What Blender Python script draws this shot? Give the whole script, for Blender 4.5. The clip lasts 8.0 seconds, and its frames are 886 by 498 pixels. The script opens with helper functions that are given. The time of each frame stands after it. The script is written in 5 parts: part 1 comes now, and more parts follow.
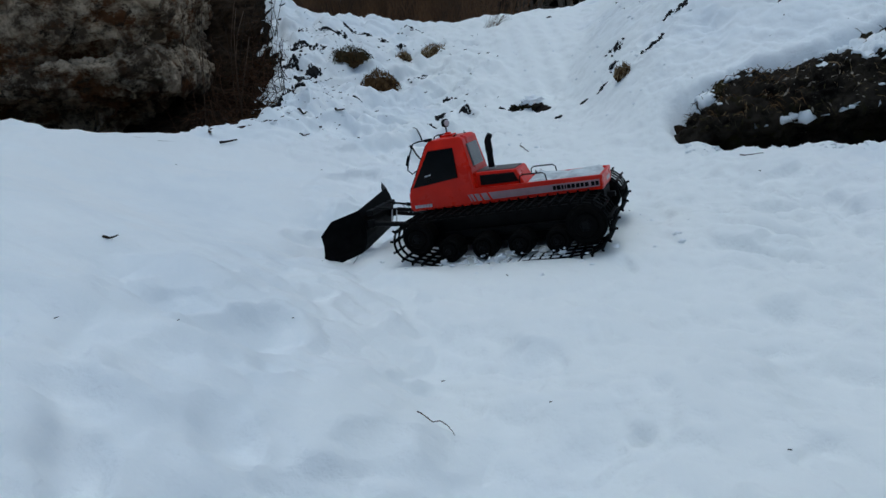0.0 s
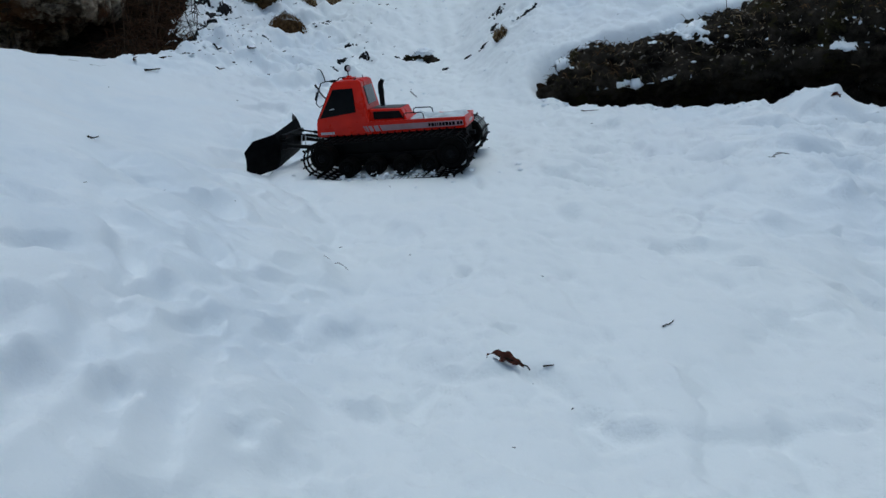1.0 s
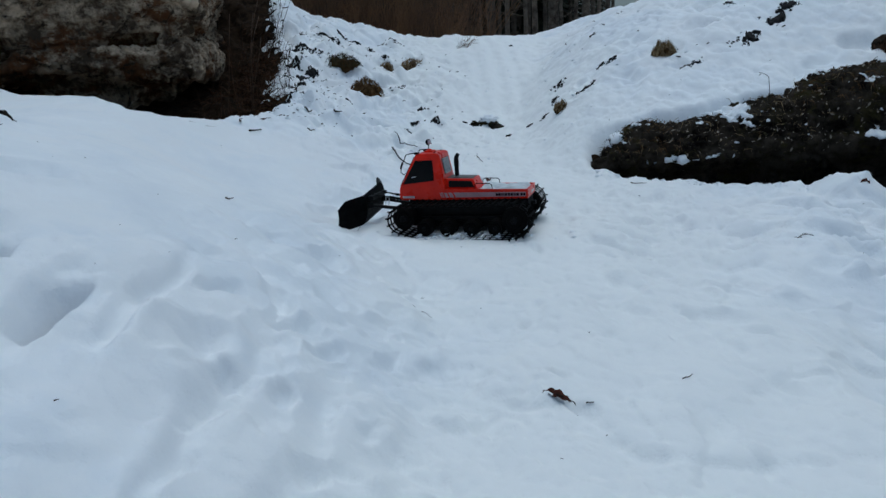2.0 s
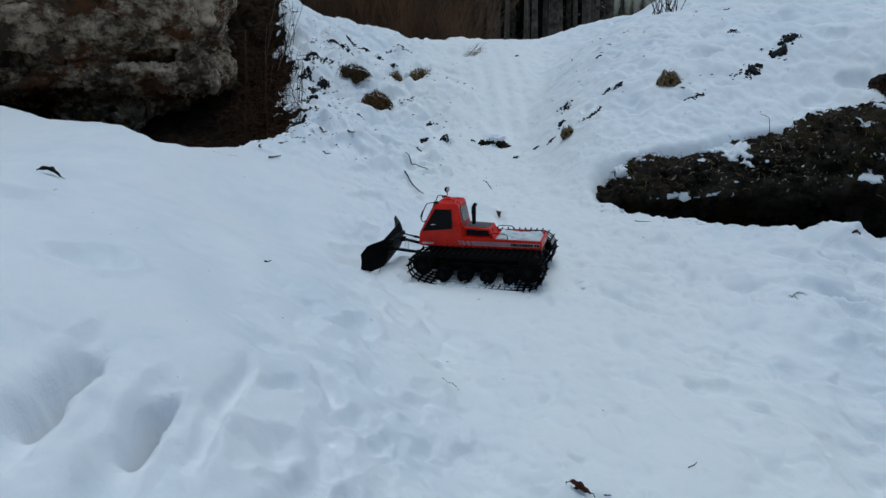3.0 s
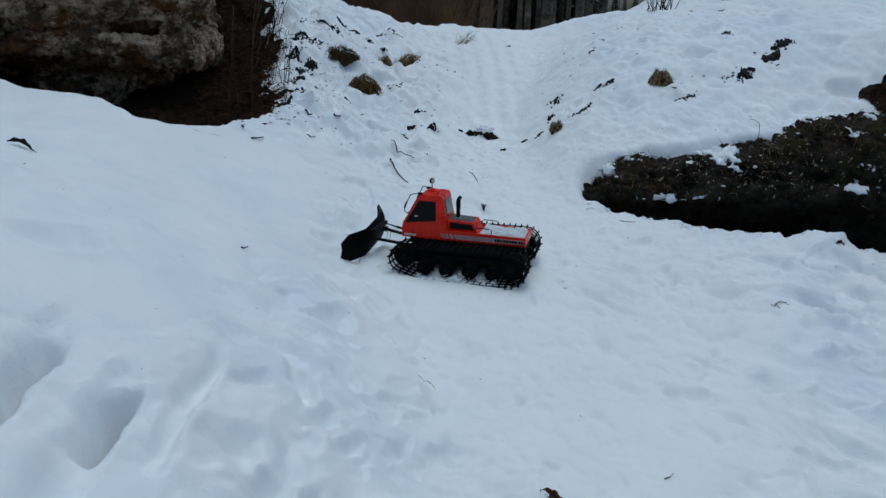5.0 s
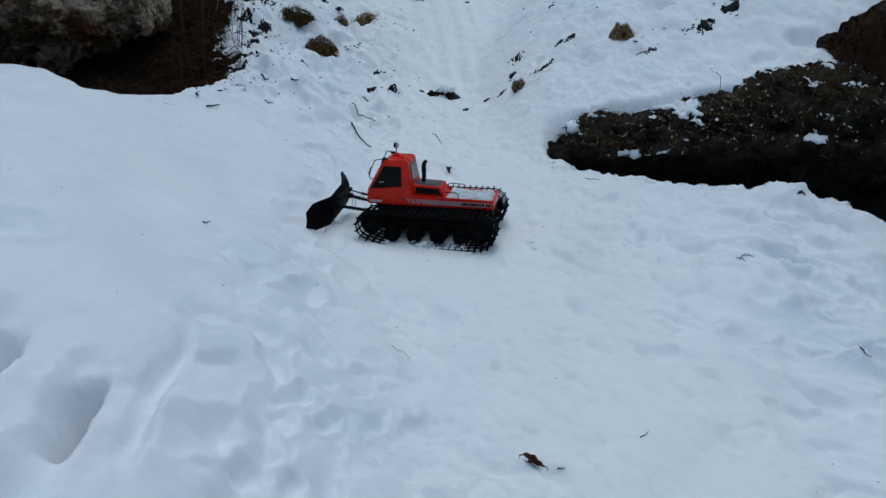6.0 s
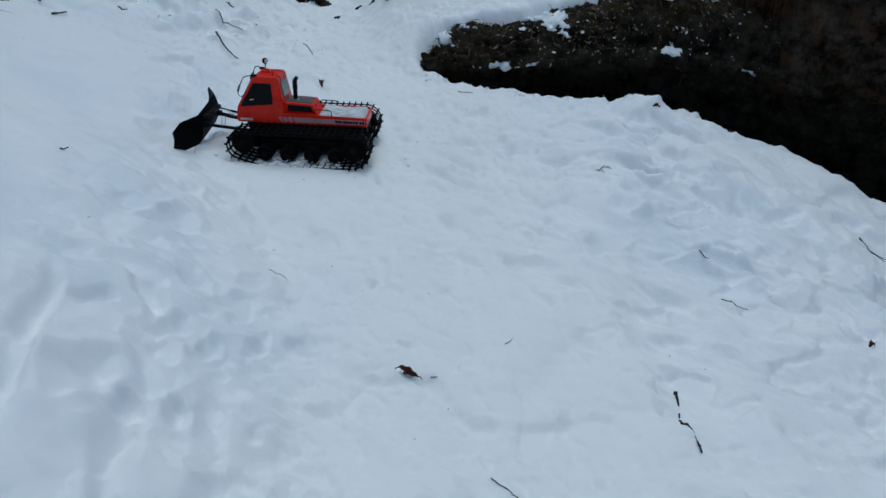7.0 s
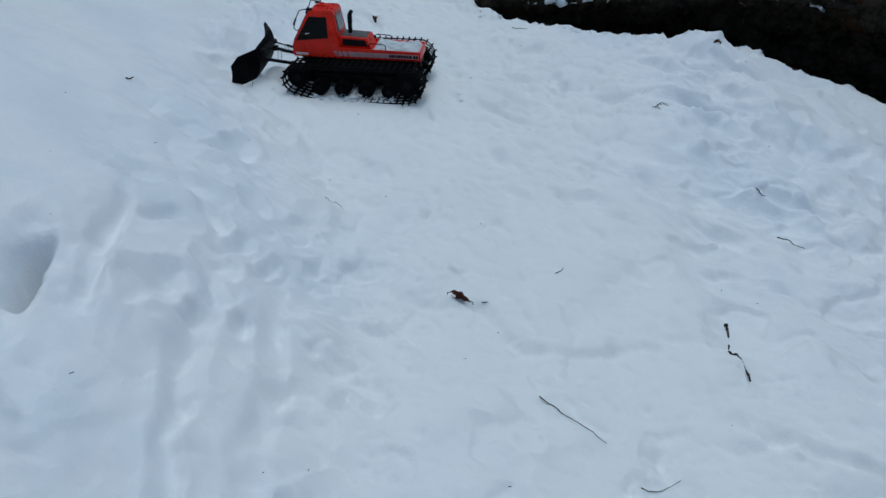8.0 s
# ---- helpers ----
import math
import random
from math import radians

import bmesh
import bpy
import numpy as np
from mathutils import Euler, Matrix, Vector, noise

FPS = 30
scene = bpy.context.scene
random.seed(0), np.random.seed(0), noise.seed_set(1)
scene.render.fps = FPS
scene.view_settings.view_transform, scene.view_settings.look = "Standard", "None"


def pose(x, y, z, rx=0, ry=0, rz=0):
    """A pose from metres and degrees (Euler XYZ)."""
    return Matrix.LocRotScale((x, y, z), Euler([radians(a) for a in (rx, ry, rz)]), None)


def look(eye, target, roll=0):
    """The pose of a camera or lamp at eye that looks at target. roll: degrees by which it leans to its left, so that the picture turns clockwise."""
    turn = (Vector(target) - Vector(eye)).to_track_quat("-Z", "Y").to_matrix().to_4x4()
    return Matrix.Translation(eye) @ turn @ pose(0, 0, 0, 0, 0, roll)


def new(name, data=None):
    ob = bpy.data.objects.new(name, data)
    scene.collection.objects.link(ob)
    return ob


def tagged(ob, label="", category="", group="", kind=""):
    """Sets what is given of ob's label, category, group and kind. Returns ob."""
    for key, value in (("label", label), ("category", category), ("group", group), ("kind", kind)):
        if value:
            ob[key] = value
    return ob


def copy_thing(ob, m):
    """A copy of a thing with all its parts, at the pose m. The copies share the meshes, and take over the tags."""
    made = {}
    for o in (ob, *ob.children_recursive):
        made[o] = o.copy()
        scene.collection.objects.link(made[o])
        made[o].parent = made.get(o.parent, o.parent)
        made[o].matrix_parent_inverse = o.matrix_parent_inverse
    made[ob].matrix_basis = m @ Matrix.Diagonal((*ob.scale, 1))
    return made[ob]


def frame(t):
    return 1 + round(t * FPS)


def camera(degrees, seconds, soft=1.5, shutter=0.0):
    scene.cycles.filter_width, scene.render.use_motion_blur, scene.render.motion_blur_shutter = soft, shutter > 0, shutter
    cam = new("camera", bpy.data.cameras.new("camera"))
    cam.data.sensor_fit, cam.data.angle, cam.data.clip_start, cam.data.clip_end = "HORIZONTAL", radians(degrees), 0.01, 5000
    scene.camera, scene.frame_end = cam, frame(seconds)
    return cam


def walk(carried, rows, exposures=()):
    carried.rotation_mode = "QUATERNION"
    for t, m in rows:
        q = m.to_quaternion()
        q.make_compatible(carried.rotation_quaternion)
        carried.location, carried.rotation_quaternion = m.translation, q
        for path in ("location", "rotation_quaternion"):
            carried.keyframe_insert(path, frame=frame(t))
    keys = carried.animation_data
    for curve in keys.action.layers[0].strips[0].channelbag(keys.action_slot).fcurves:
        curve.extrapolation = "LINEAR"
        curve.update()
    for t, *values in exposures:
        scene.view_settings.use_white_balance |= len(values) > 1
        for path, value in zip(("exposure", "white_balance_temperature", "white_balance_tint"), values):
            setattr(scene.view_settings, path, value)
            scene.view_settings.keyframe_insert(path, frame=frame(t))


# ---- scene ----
cam = camera(62.8, 8.0)
PATH = [
    (0, (0.0024, 0.0008, 0.0018), (-0.0639, 1.9585, -0.4018), -8.14),
    (0.2, (0.019, -0.113, 0.012), (-0.130, 1.822, -0.473), -7.4),
    (0.5, (0.0376, -0.2539, 0.0459), (-0.0122, 1.6694, -0.5002), -7.80),
    (0.7, (0.048, -0.319, 0.021), (0.134, 1.595, -0.553), -6.8),
    (1, (-0.0011, -0.4290, 0.0250), (0.2054, 1.4764, -0.5467), -3.71),
    (1.2, (-0.029, -0.478, 0.013), (0.193, 1.452, -0.464), -2.1),
    (1.5, (-0.0570, -0.5754, 0.0335), (0.0972, 1.3656, -0.4232), -2.67),
    (1.7, (-0.0434, -0.6423, 0.0548), (0.0248, 1.3057, -0.3929), -1.64),
    (2.8, (-0.1591, -0.7266, 0.3660), (-0.0139, 1.2044, -0.1341), -1.31),
    (3, (-0.1500, -0.7461, 0.3861), (-0.0391, 1.1771, -0.1516), 0.04),
    (3.5, (-0.1382, -0.7446, 0.4051), (0.0891, 1.1666, -0.1386), 1.90),
    (4, (-0.1437, -0.7362, 0.3933), (0.0908, 1.1619, -0.1917), 1.68),
    (4.5, (-0.1648, -0.7094, 0.3916), (-0.0257, 1.1955, -0.2015), 2.34),
    (4.7, (-0.1471, -0.7049, 0.3953), (0.0040, 1.2056, -0.1768), 2.83),
    (5.8, (-0.1547, -0.6950, 0.3870), (0.0554, 1.1981, -0.2230), 2.23),
    (6, (-0.1566, -0.6743, 0.4024), (0.1023, 1.1906, -0.2721), 1.82),
    (6.2, (-0.178, -0.631, 0.438), (0.129, 1.205, -0.294), 2.1),
    (6.5, (-0.2156, -0.5963, 0.5064), (0.1066, 1.2511, -0.1888), 2.08),
    (6.8, (-0.170, -0.648, 0.482), (0.248, 1.166, -0.250), 3.2),
    (6.9, (-0.1694, -0.6603, 0.4648), (0.3056, 1.1193, -0.3145), 3.47),
    (7, (-0.1505, -0.7093, 0.4586), (0.4154, 0.9837, -0.4435), 4.33),
    (7.2, (-0.130, -0.725, 0.424), (0.534, 0.882, -0.566), 6.7),
    (7.5, (-0.154, -0.699, 0.415), (0.495, 0.912, -0.577), 6.9),
    (7.8, (-0.176, -0.709, 0.390), (0.294, 0.958, -0.611), 4.4),
    (8, (-0.1665, -0.7453, 0.4329), (0.2600, 0.9140, -0.5991), 3.27),
]
walk(cam, [(t, look(eye, target, roll)) for t, eye, target, roll in PATH], [(0, -0.85, 5190, -5), (3.5, -0.86, 5190, -5), (6, -0.88, 5190, -5), (8, -0.91, 5190, -5)])

# ---------------------------------------------------------------- light: an overcast winter day
world = bpy.data.worlds.new("overcast_sky")
scene.world = world
world.use_nodes = True
wn = world.node_tree.nodes
sky = wn.new("ShaderNodeTexSky")
sky.sky_type, sky.sun_disc = "NISHITA", False
sky.sun_elevation, sky.sun_rotation = radians(80), radians(20)
sky.air_density, sky.dust_density, sky.ozone_density = 1.0, 6.0, 1.0
wn["Background"].inputs["Strength"].default_value = 0.14
world.node_tree.links.new(sky.outputs[0], wn["Background"].inputs["Color"])
sun = new("sun", bpy.data.lights.new("sun", "SUN"))
sun.data.energy, sun.data.angle, sun.data.color = 0.5, radians(90), (1.0, 0.95, 0.88)
sun.matrix_world = look((0, 0, 0), (-0.06, -0.12, -0.99))
scene.view_settings.exposure = 0.0

# ---------------------------------------------------------------- materials


def surface(name, dark, light, size=0.1, rough=0.8, metal=0.0, bump=0.3, fine=0.02, world_space=True, spots=None, spot_size=0.05, spot_at=0.62, random_value=0.0, gloss=0.5, sharp=0.0, stains=None, stain_size=0.05, stain_at=0.6, crisp=False, layered=0.0, lane=None, streak=None):
    """A material with two scales of variation; spots: a third colour in blotches."""
    m = bpy.data.materials.new(name)
    m.use_nodes = True
    t = m.node_tree
    n, link = t.nodes, t.links.new
    shader = n["Principled BSDF"]
    where = n.new("ShaderNodeNewGeometry").outputs["Position"] if world_space else n.new("ShaderNodeTexCoord").outputs["Object"]

    if layered:  # drawn out along the bedding
        flat = n.new("ShaderNodeVectorMath")
        flat.operation = "MULTIPLY"
        flat.inputs[1].default_value = (1, 1, layered)
        link(where, flat.inputs[0])
        where = flat.outputs["Vector"]

    def cloud(metres, detail=5.0, lean=0.6):
        c = n.new("ShaderNodeTexNoise")
        c.inputs["Scale"].default_value, c.inputs["Detail"].default_value, c.inputs["Roughness"].default_value = 1 / metres, 10.0 if crisp else detail, 0.74 if crisp else lean
        link(where, c.inputs["Vector"])
        return c.outputs["Fac"]

    ramp = n.new("ShaderNodeValToRGB")
    ramp.color_ramp.elements[0].position, ramp.color_ramp.elements[1].position = 0.34 + sharp, 0.68 - sharp
    ramp.color_ramp.elements[0].color, ramp.color_ramp.elements[1].color = (*dark, 1), (*light, 1)
    link(cloud(size), ramp.inputs["Fac"])
    colour = ramp.outputs["Color"]
    for spots, spot_size, spot_at in [s for s in ((spots, spot_size, spot_at), (stains, stain_size, stain_at)) if s[0]]:
        edge = n.new("ShaderNodeMapRange")
        edge.inputs["From Min"].default_value, edge.inputs["From Max"].default_value = spot_at - 0.04, spot_at + 0.04
        link(cloud(spot_size, 6.0, 0.65), edge.inputs["Value"])
        mix = n.new("ShaderNodeMix")
        mix.data_type = "RGBA"
        link(edge.outputs["Result"], mix.inputs["Factor"])
        link(colour, mix.inputs["A"])
        mix.inputs["B"].default_value = (*spots, 1)
        colour = mix.outputs["Result"]
    if streak:  # rusty runs where water trickles down the face
        thin, runs, edge, mix = n.new("ShaderNodeVectorMath"), n.new("ShaderNodeTexNoise"), n.new("ShaderNodeMapRange"), n.new("ShaderNodeMix")
        thin.operation, thin.inputs[1].default_value, mix.data_type = "MULTIPLY", (9.0, 9.0, 1.3), "RGBA"
        link(where, thin.inputs[0])
        link(thin.outputs["Vector"], runs.inputs["Vector"])
        runs.inputs["Scale"].default_value, runs.inputs["Detail"].default_value, runs.inputs["Roughness"].default_value = 1.0, 7.0, 0.7
        edge.inputs["From Min"].default_value, edge.inputs["From Max"].default_value, edge.inputs["To Max"].default_value = 0.56, 0.66, 0.85
        link(runs.outputs["Fac"], edge.inputs["Value"])
        link(edge.outputs["Result"], mix.inputs["Factor"])
        link(colour, mix.inputs["A"])
        mix.inputs["B"].default_value = (*streak, 1)
        colour = mix.outputs["Result"]
    if lane:  # colour, middle and half width of a trodden lane that runs along y, with an uneven edge
        split, off, size_of, band, tint = n.new("ShaderNodeSeparateXYZ"), n.new("ShaderNodeMath"), n.new("ShaderNodeMath"), n.new("ShaderNodeMapRange"), n.new("ShaderNodeMix")
        wave = n.new("ShaderNodeMath")
        wave.operation, wave.inputs[1].default_value = "MULTIPLY_ADD", 0.9
        off.operation, size_of.operation, tint.data_type = "SUBTRACT", "ABSOLUTE", "RGBA"
        link(where, split.inputs[0])
        link(cloud(0.35), wave.inputs[0])
        link(split.outputs["X"], wave.inputs[2])
        link(wave.outputs[0], off.inputs[0])
        off.inputs[1].default_value = lane[1] + 0.45
        link(off.outputs[0], size_of.inputs[0])
        link(size_of.outputs[0], band.inputs["Value"])
        band.inputs["From Min"].default_value, band.inputs["From Max"].default_value = lane[2] * 0.45, lane[2]
        band.inputs["To Min"].default_value, band.inputs["To Max"].default_value = 1.0, 0.0
        link(band.outputs["Result"], tint.inputs["Factor"])
        link(colour, tint.inputs["A"])
        tint.inputs["B"].default_value = (*lane[0], 1)
        colour = tint.outputs["Result"]
    if random_value:
        info, hsv = n.new("ShaderNodeObjectInfo"), n.new("ShaderNodeHueSaturation")
        span = n.new("ShaderNodeMapRange")
        span.inputs["To Min"].default_value, span.inputs["To Max"].default_value = 1 - random_value, 1 + random_value
        link(info.outputs["Random"], span.inputs["Value"])
        link(span.outputs["Result"], hsv.inputs["Value"])
        link(colour, hsv.inputs["Color"])
        colour = hsv.outputs["Color"]
    link(colour, shader.inputs["Base Color"])
    wear = n.new("ShaderNodeMapRange")
    wear.inputs["To Min"].default_value, wear.inputs["To Max"].default_value = max(rough - 0.12, 0.02), min(rough + 0.12, 1)
    link(cloud(size * 0.6), wear.inputs["Value"])
    link(wear.outputs["Result"], shader.inputs["Roughness"])
    shader.inputs["Metallic"].default_value, shader.inputs["Specular IOR Level"].default_value = metal, gloss
    if bump:
        relief = n.new("ShaderNodeBump")
        relief.inputs["Strength"].default_value, relief.inputs["Distance"].default_value = bump, fine * 0.4
        link(cloud(fine, 6.0, 0.65), relief.inputs["Height"])
        crumbs = n.new("ShaderNodeBump")
        crumbs.inputs["Strength"].default_value, crumbs.inputs["Distance"].default_value = bump * 0.7, fine * 0.14
        link(cloud(fine * 0.3, 4.0, 0.6), crumbs.inputs["Height"])
        link(relief.outputs["Normal"], crumbs.inputs["Normal"])
        link(crumbs.outputs["Normal"], shader.inputs["Normal"])
    return m


SNOW = surface("snow", (0.80, 0.83, 0.87), (0.905, 0.92, 0.935), 0.30, 0.62, bump=0.42, fine=0.018, gloss=0.25, spots=(0.87, 0.88, 0.895), spot_size=0.55, spot_at=0.52, lane=((0.892, 0.90, 0.895), 0.35, 0.62))
SNOW_LOOSE = surface("loose_snow", (0.82, 0.85, 0.88), (0.92, 0.93, 0.95), 0.05, 0.6, bump=0.5, fine=0.008, gloss=0.25)
DECK_SNOW = surface("icy_snow", (0.42, 0.46, 0.48), (0.72, 0.76, 0.78), 0.02, 0.5, bump=0.6, fine=0.006, world_space=False)
ROCK = surface("grey_sandstone", (0.075, 0.053, 0.034), (0.60, 0.465, 0.32), 0.20, 0.9, bump=1.0, fine=0.022, spots=(0.105, 0.046, 0.018), spot_size=0.24, spot_at=0.52, gloss=0.10, sharp=0.11, stains=(0.030, 0.022, 0.014), stain_size=0.055, stain_at=0.575, crisp=True, layered=1.3, streak=(0.045, 0.022, 0.010))
MOSSY = surface("dark_mossy_rock", (0.004, 0.0034, 0.0028), (0.050, 0.041, 0.031), 0.11, 0.92, bump=1.0, fine=0.014, spots=(0.17, 0.145, 0.11), spot_size=0.020, spot_at=0.665, gloss=0.05, sharp=0.06, stains=(0.030, 0.026, 0.010), stain_size=0.13, stain_at=0.57, crisp=True)
BLOCK_ROCK = surface("brown_rock", (0.006, 0.0045, 0.0034), (0.070, 0.055, 0.041), 0.16, 0.92, bump=1.0, fine=0.016, gloss=0.06, sharp=0.08, stains=(0.05, 0.026, 0.012), stain_size=0.1, stain_at=0.56, crisp=True)
SOIL = surface("dark_soil", (0.007, 0.0048, 0.003), (0.034, 0.021, 0.012), 0.03, 0.95, bump=0.8, fine=0.012, gloss=0.05)
THATCH = surface("matted_grass", (0.018, 0.011, 0.005), (0.10, 0.058, 0.022), 0.025, 0.95, bump=0.8, fine=0.008, gloss=0.1)
STRAW = surface("dead_grass", (0.060, 0.038, 0.017), (0.34, 0.235, 0.11), 0.012, 0.85, bump=0.2, fine=0.004)
RUSSET = surface("withered_stalks", (0.017, 0.008, 0.004), (0.095, 0.044, 0.020), 0.03, 0.85, gloss=0.15, bump=0.2, fine=0.004)
BROWN_GRASS = surface("brown_grass", (0.024, 0.013, 0.006), (0.175, 0.100, 0.040), 0.02, 0.9, bump=0.2, fine=0.004, gloss=0.1)
TWIG = surface("twig_bark", (0.010, 0.008, 0.006), (0.040, 0.030, 0.021), 0.02, 0.85, gloss=0.15, bump=0.5, fine=0.004)
LEAF = surface("withered_leaf", (0.040, 0.011, 0.007), (0.14, 0.038, 0.020), 0.012, 0.7, gloss=0.2, bump=0.4, fine=0.004)
BARK = surface("grey_bark", (0.018, 0.014, 0.010), (0.16, 0.13, 0.10), 0.16, 0.9, bump=0.8, fine=0.06, random_value=0.35, crisp=True, gloss=0.15)
PALE_LEAF = surface("bleached_leaf", (0.10, 0.080, 0.060), (0.46, 0.39, 0.31), 0.015, 0.9, bump=0.2, fine=0.004, gloss=0.1)
TURF = surface("mossy_turf", (0.011, 0.010, 0.004), (0.065, 0.053, 0.024), 0.03, 0.9, bump=0.4, fine=0.006, gloss=0.1)
ROOT = surface("pale_root", (0.022, 0.013, 0.008), (0.085, 0.050, 0.028), 0.03, 0.85, bump=0.4, fine=0.004, gloss=0.15)
NEEDLES = surface("spruce_needles", (0.010, 0.011, 0.007), (0.028, 0.030, 0.018), 0.3, 0.9, bump=0.0, gloss=0.05)
BRUSH = surface("brown_brush", (0.026, 0.012, 0.005), (0.19, 0.095, 0.036), 0.35, 0.9, bump=0.0)

RED = surface("orange_red_shell", (0.58, 0.010, 0.002), (0.72, 0.017, 0.003), 0.06, 0.30, bump=0.06, fine=0.004, world_space=False, gloss=0.22)
BLACK = surface("black_plastic", (0.003, 0.003, 0.0035), (0.008, 0.008, 0.0085), 0.02, 0.5, bump=0.2, fine=0.003, world_space=False, gloss=0.08)
STONY = surface("stony_earth", (0.004, 0.0043, 0.005), (0.030, 0.029, 0.030), 0.02, 0.8, bump=1.0, fine=0.010, gloss=0.12)
# rear pane: reflected snow and sky put into a greyer base colour
PANE = surface("reflection_grey_window", (0.05, 0.05, 0.052), (0.08, 0.08, 0.084), 0.05, 0.12, bump=0.0, world_space=False, gloss=0.9)
RUBBER = surface("black_rubber", (0.002, 0.002, 0.002), (0.006, 0.006, 0.006), 0.02, 0.75, bump=0.3, fine=0.003, world_space=False, gloss=0.05)
TINT = surface("dark_window", (0.002, 0.002, 0.002), (0.005, 0.005, 0.006), 0.05, 0.15, bump=0.0, world_space=False, gloss=0.10)
GREY = surface("grey_plastic", (0.055, 0.055, 0.055), (0.10, 0.10, 0.098), 0.03, 0.55, bump=0.2, fine=0.003, world_space=False)
STEEL = surface("steel_rod", (0.35, 0.35, 0.36), (0.55, 0.55, 0.56), 0.02, 0.35, metal=0.9, bump=0.1, fine=0.002, world_space=False)
STRIPE = surface("pinkish_decal", (0.34, 0.20, 0.21), (0.44, 0.28, 0.29), 0.03, 0.4, bump=0.0, world_space=False)
DECAL = surface("white_decal", (0.52, 0.50, 0.50), (0.66, 0.63, 0.63), 0.03, 0.4, bump=0.0, world_space=False)
LAMP_GLASS = surface("lamp_glass", (0.5, 0.5, 0.5), (0.65, 0.65, 0.65), 0.01, 0.15, bump=0.0, world_space=False)

# ---------------------------------------------------------------- builders


def finish(bm, name, material, smooth_faces=False):
    bmesh.ops.recalc_face_normals(bm, faces=bm.faces)
    me = bpy.data.meshes.new(name)
    bm.to_mesh(me)
    bm.free()
    me.materials.append(material)
    if smooth_faces:
        me.polygons.foreach_set("use_smooth", [True] * len(me.polygons))
    return me


def part(name, bm, material, parent=None, label="", smooth_faces=False):
    """Links a bmesh as one mesh object, under a thing or a part."""
    ob = new(name, finish(bm, name, material, smooth_faces))
    ob.parent = parent
    return tagged(ob, label)


def thing(name, m, label, category, group=""):
    ob = new(name)
    ob.empty_display_size = 0.05
    ob.matrix_world = m
    return tagged(ob, label, category, group)


def single(name, bm, material, label, category, group="", m=None, smooth_faces=False, kind=""):
    """A thing that is one mesh."""
    ob = part(name, bm, material, None, "", smooth_faces)
    if m is not None:
        ob.matrix_world = m
    return tagged(ob, label, category, group, kind)


def box(bm, sx, sy, sz, m=Matrix(), bevel=0.0):
    made = bmesh.ops.create_cube(bm, size=1.0, matrix=m @ Matrix.Diagonal((sx, sy, sz, 1)))["verts"]
    if bevel:
        edges = list({e for v in made for e in v.link_edges})
        bmesh.ops.bevel(bm, geom=edges, offset=bevel, segments=2, affect="EDGES", profile=0.6)
    return bm


def prism(bm, outline, y0, y1, bevel=0.0, inset=0.0):
    """An outline in x and z, drawn out from y0 to y1."""
    a = [bm.verts.new((x, y0, z)) for x, z in outline]
    b = [bm.verts.new((x, y1, z)) for x, z in outline]
    n = len(outline)
    faces = [bm.faces.new(a), bm.faces.new(b[::-1])]
    faces += [bm.faces.new((a[i], a[(i + 1) % n], b[(i + 1) % n], b[i])) for i in range(n)]
    if bevel:
        bmesh.ops.recalc_face_normals(bm, faces=faces)
        bmesh.ops.bevel(bm, geom=list({e for f in faces for e in f.edges}), offset=bevel, segments=2, affect="EDGES", profile=0.6)
    return bm


def tube(bm, points, radius, sides=8, tip=None):
    """A round rod along points; tip: the radius at its far end."""
    points = [Vector(p) for p in points]
    rings, n = [], len(points)
    side = None
    for i, p in enumerate(points):
        way = (points[min(i + 1, n - 1)] - points[max(i - 1, 0)]).normalized()
        if side is None:
            side = way.orthogonal().normalized()
        side = (side - way * side.dot(way)).normalized()
        up = way.cross(side)
        r = radius if tip is None else radius + (tip - radius) * i / max(n - 1, 1)
        rings.append([bm.verts.new(p + r * (math.cos(a) * side + math.sin(a) * up)) for a in (2 * math.pi * k / sides for k in range(sides))])
    for a, b in zip(rings, rings[1:]):
        for k in range(sides):
            bm.faces.new((a[k], a[(k + 1) % sides], b[(k + 1) % sides], b[k]))
    bm.faces.new(rings[0][::-1])
    bm.faces.new(rings[-1])
    return bm


def disc(bm, radius, width, m, sides=20, rim=0.0):
    """A wheel or drum across y, with a dished side."""
    steps = [(-0.5, 0.55), (-0.42, 0.62), (-0.5, 0.86), (-0.38, 1.0), (0.38, 1.0), (0.5, 0.86), (0.42, 0.62), (0.5, 0.55)]
    rings = []
    for w, r in steps:
        rings.append([bm.verts.new(m @ Vector((radius * r * math.cos(a), width * w, radius * r * math.sin(a)))) for a in (2 * math.pi * k / sides for k in range(sides))])
    for a, b in zip(rings, rings[1:]):
        for k in range(sides):
            bm.faces.new((a[k], a[(k + 1) % sides], b[(k + 1) % sides], b[k]))
    bm.faces.new(rings[0][::-1])
    bm.faces.new(rings[-1])
    return bm


def sheet(bm, grid):
    """Faces over a grid of places, rows of equal length."""
    rows = [[bm.verts.new(p) for p in row] for row in grid]
    for a, b in zip(rows, rows[1:]):
        for k in range(len(a) - 1):
            bm.faces.new((a[k], a[k + 1], b[k + 1], b[k]))
    return rows


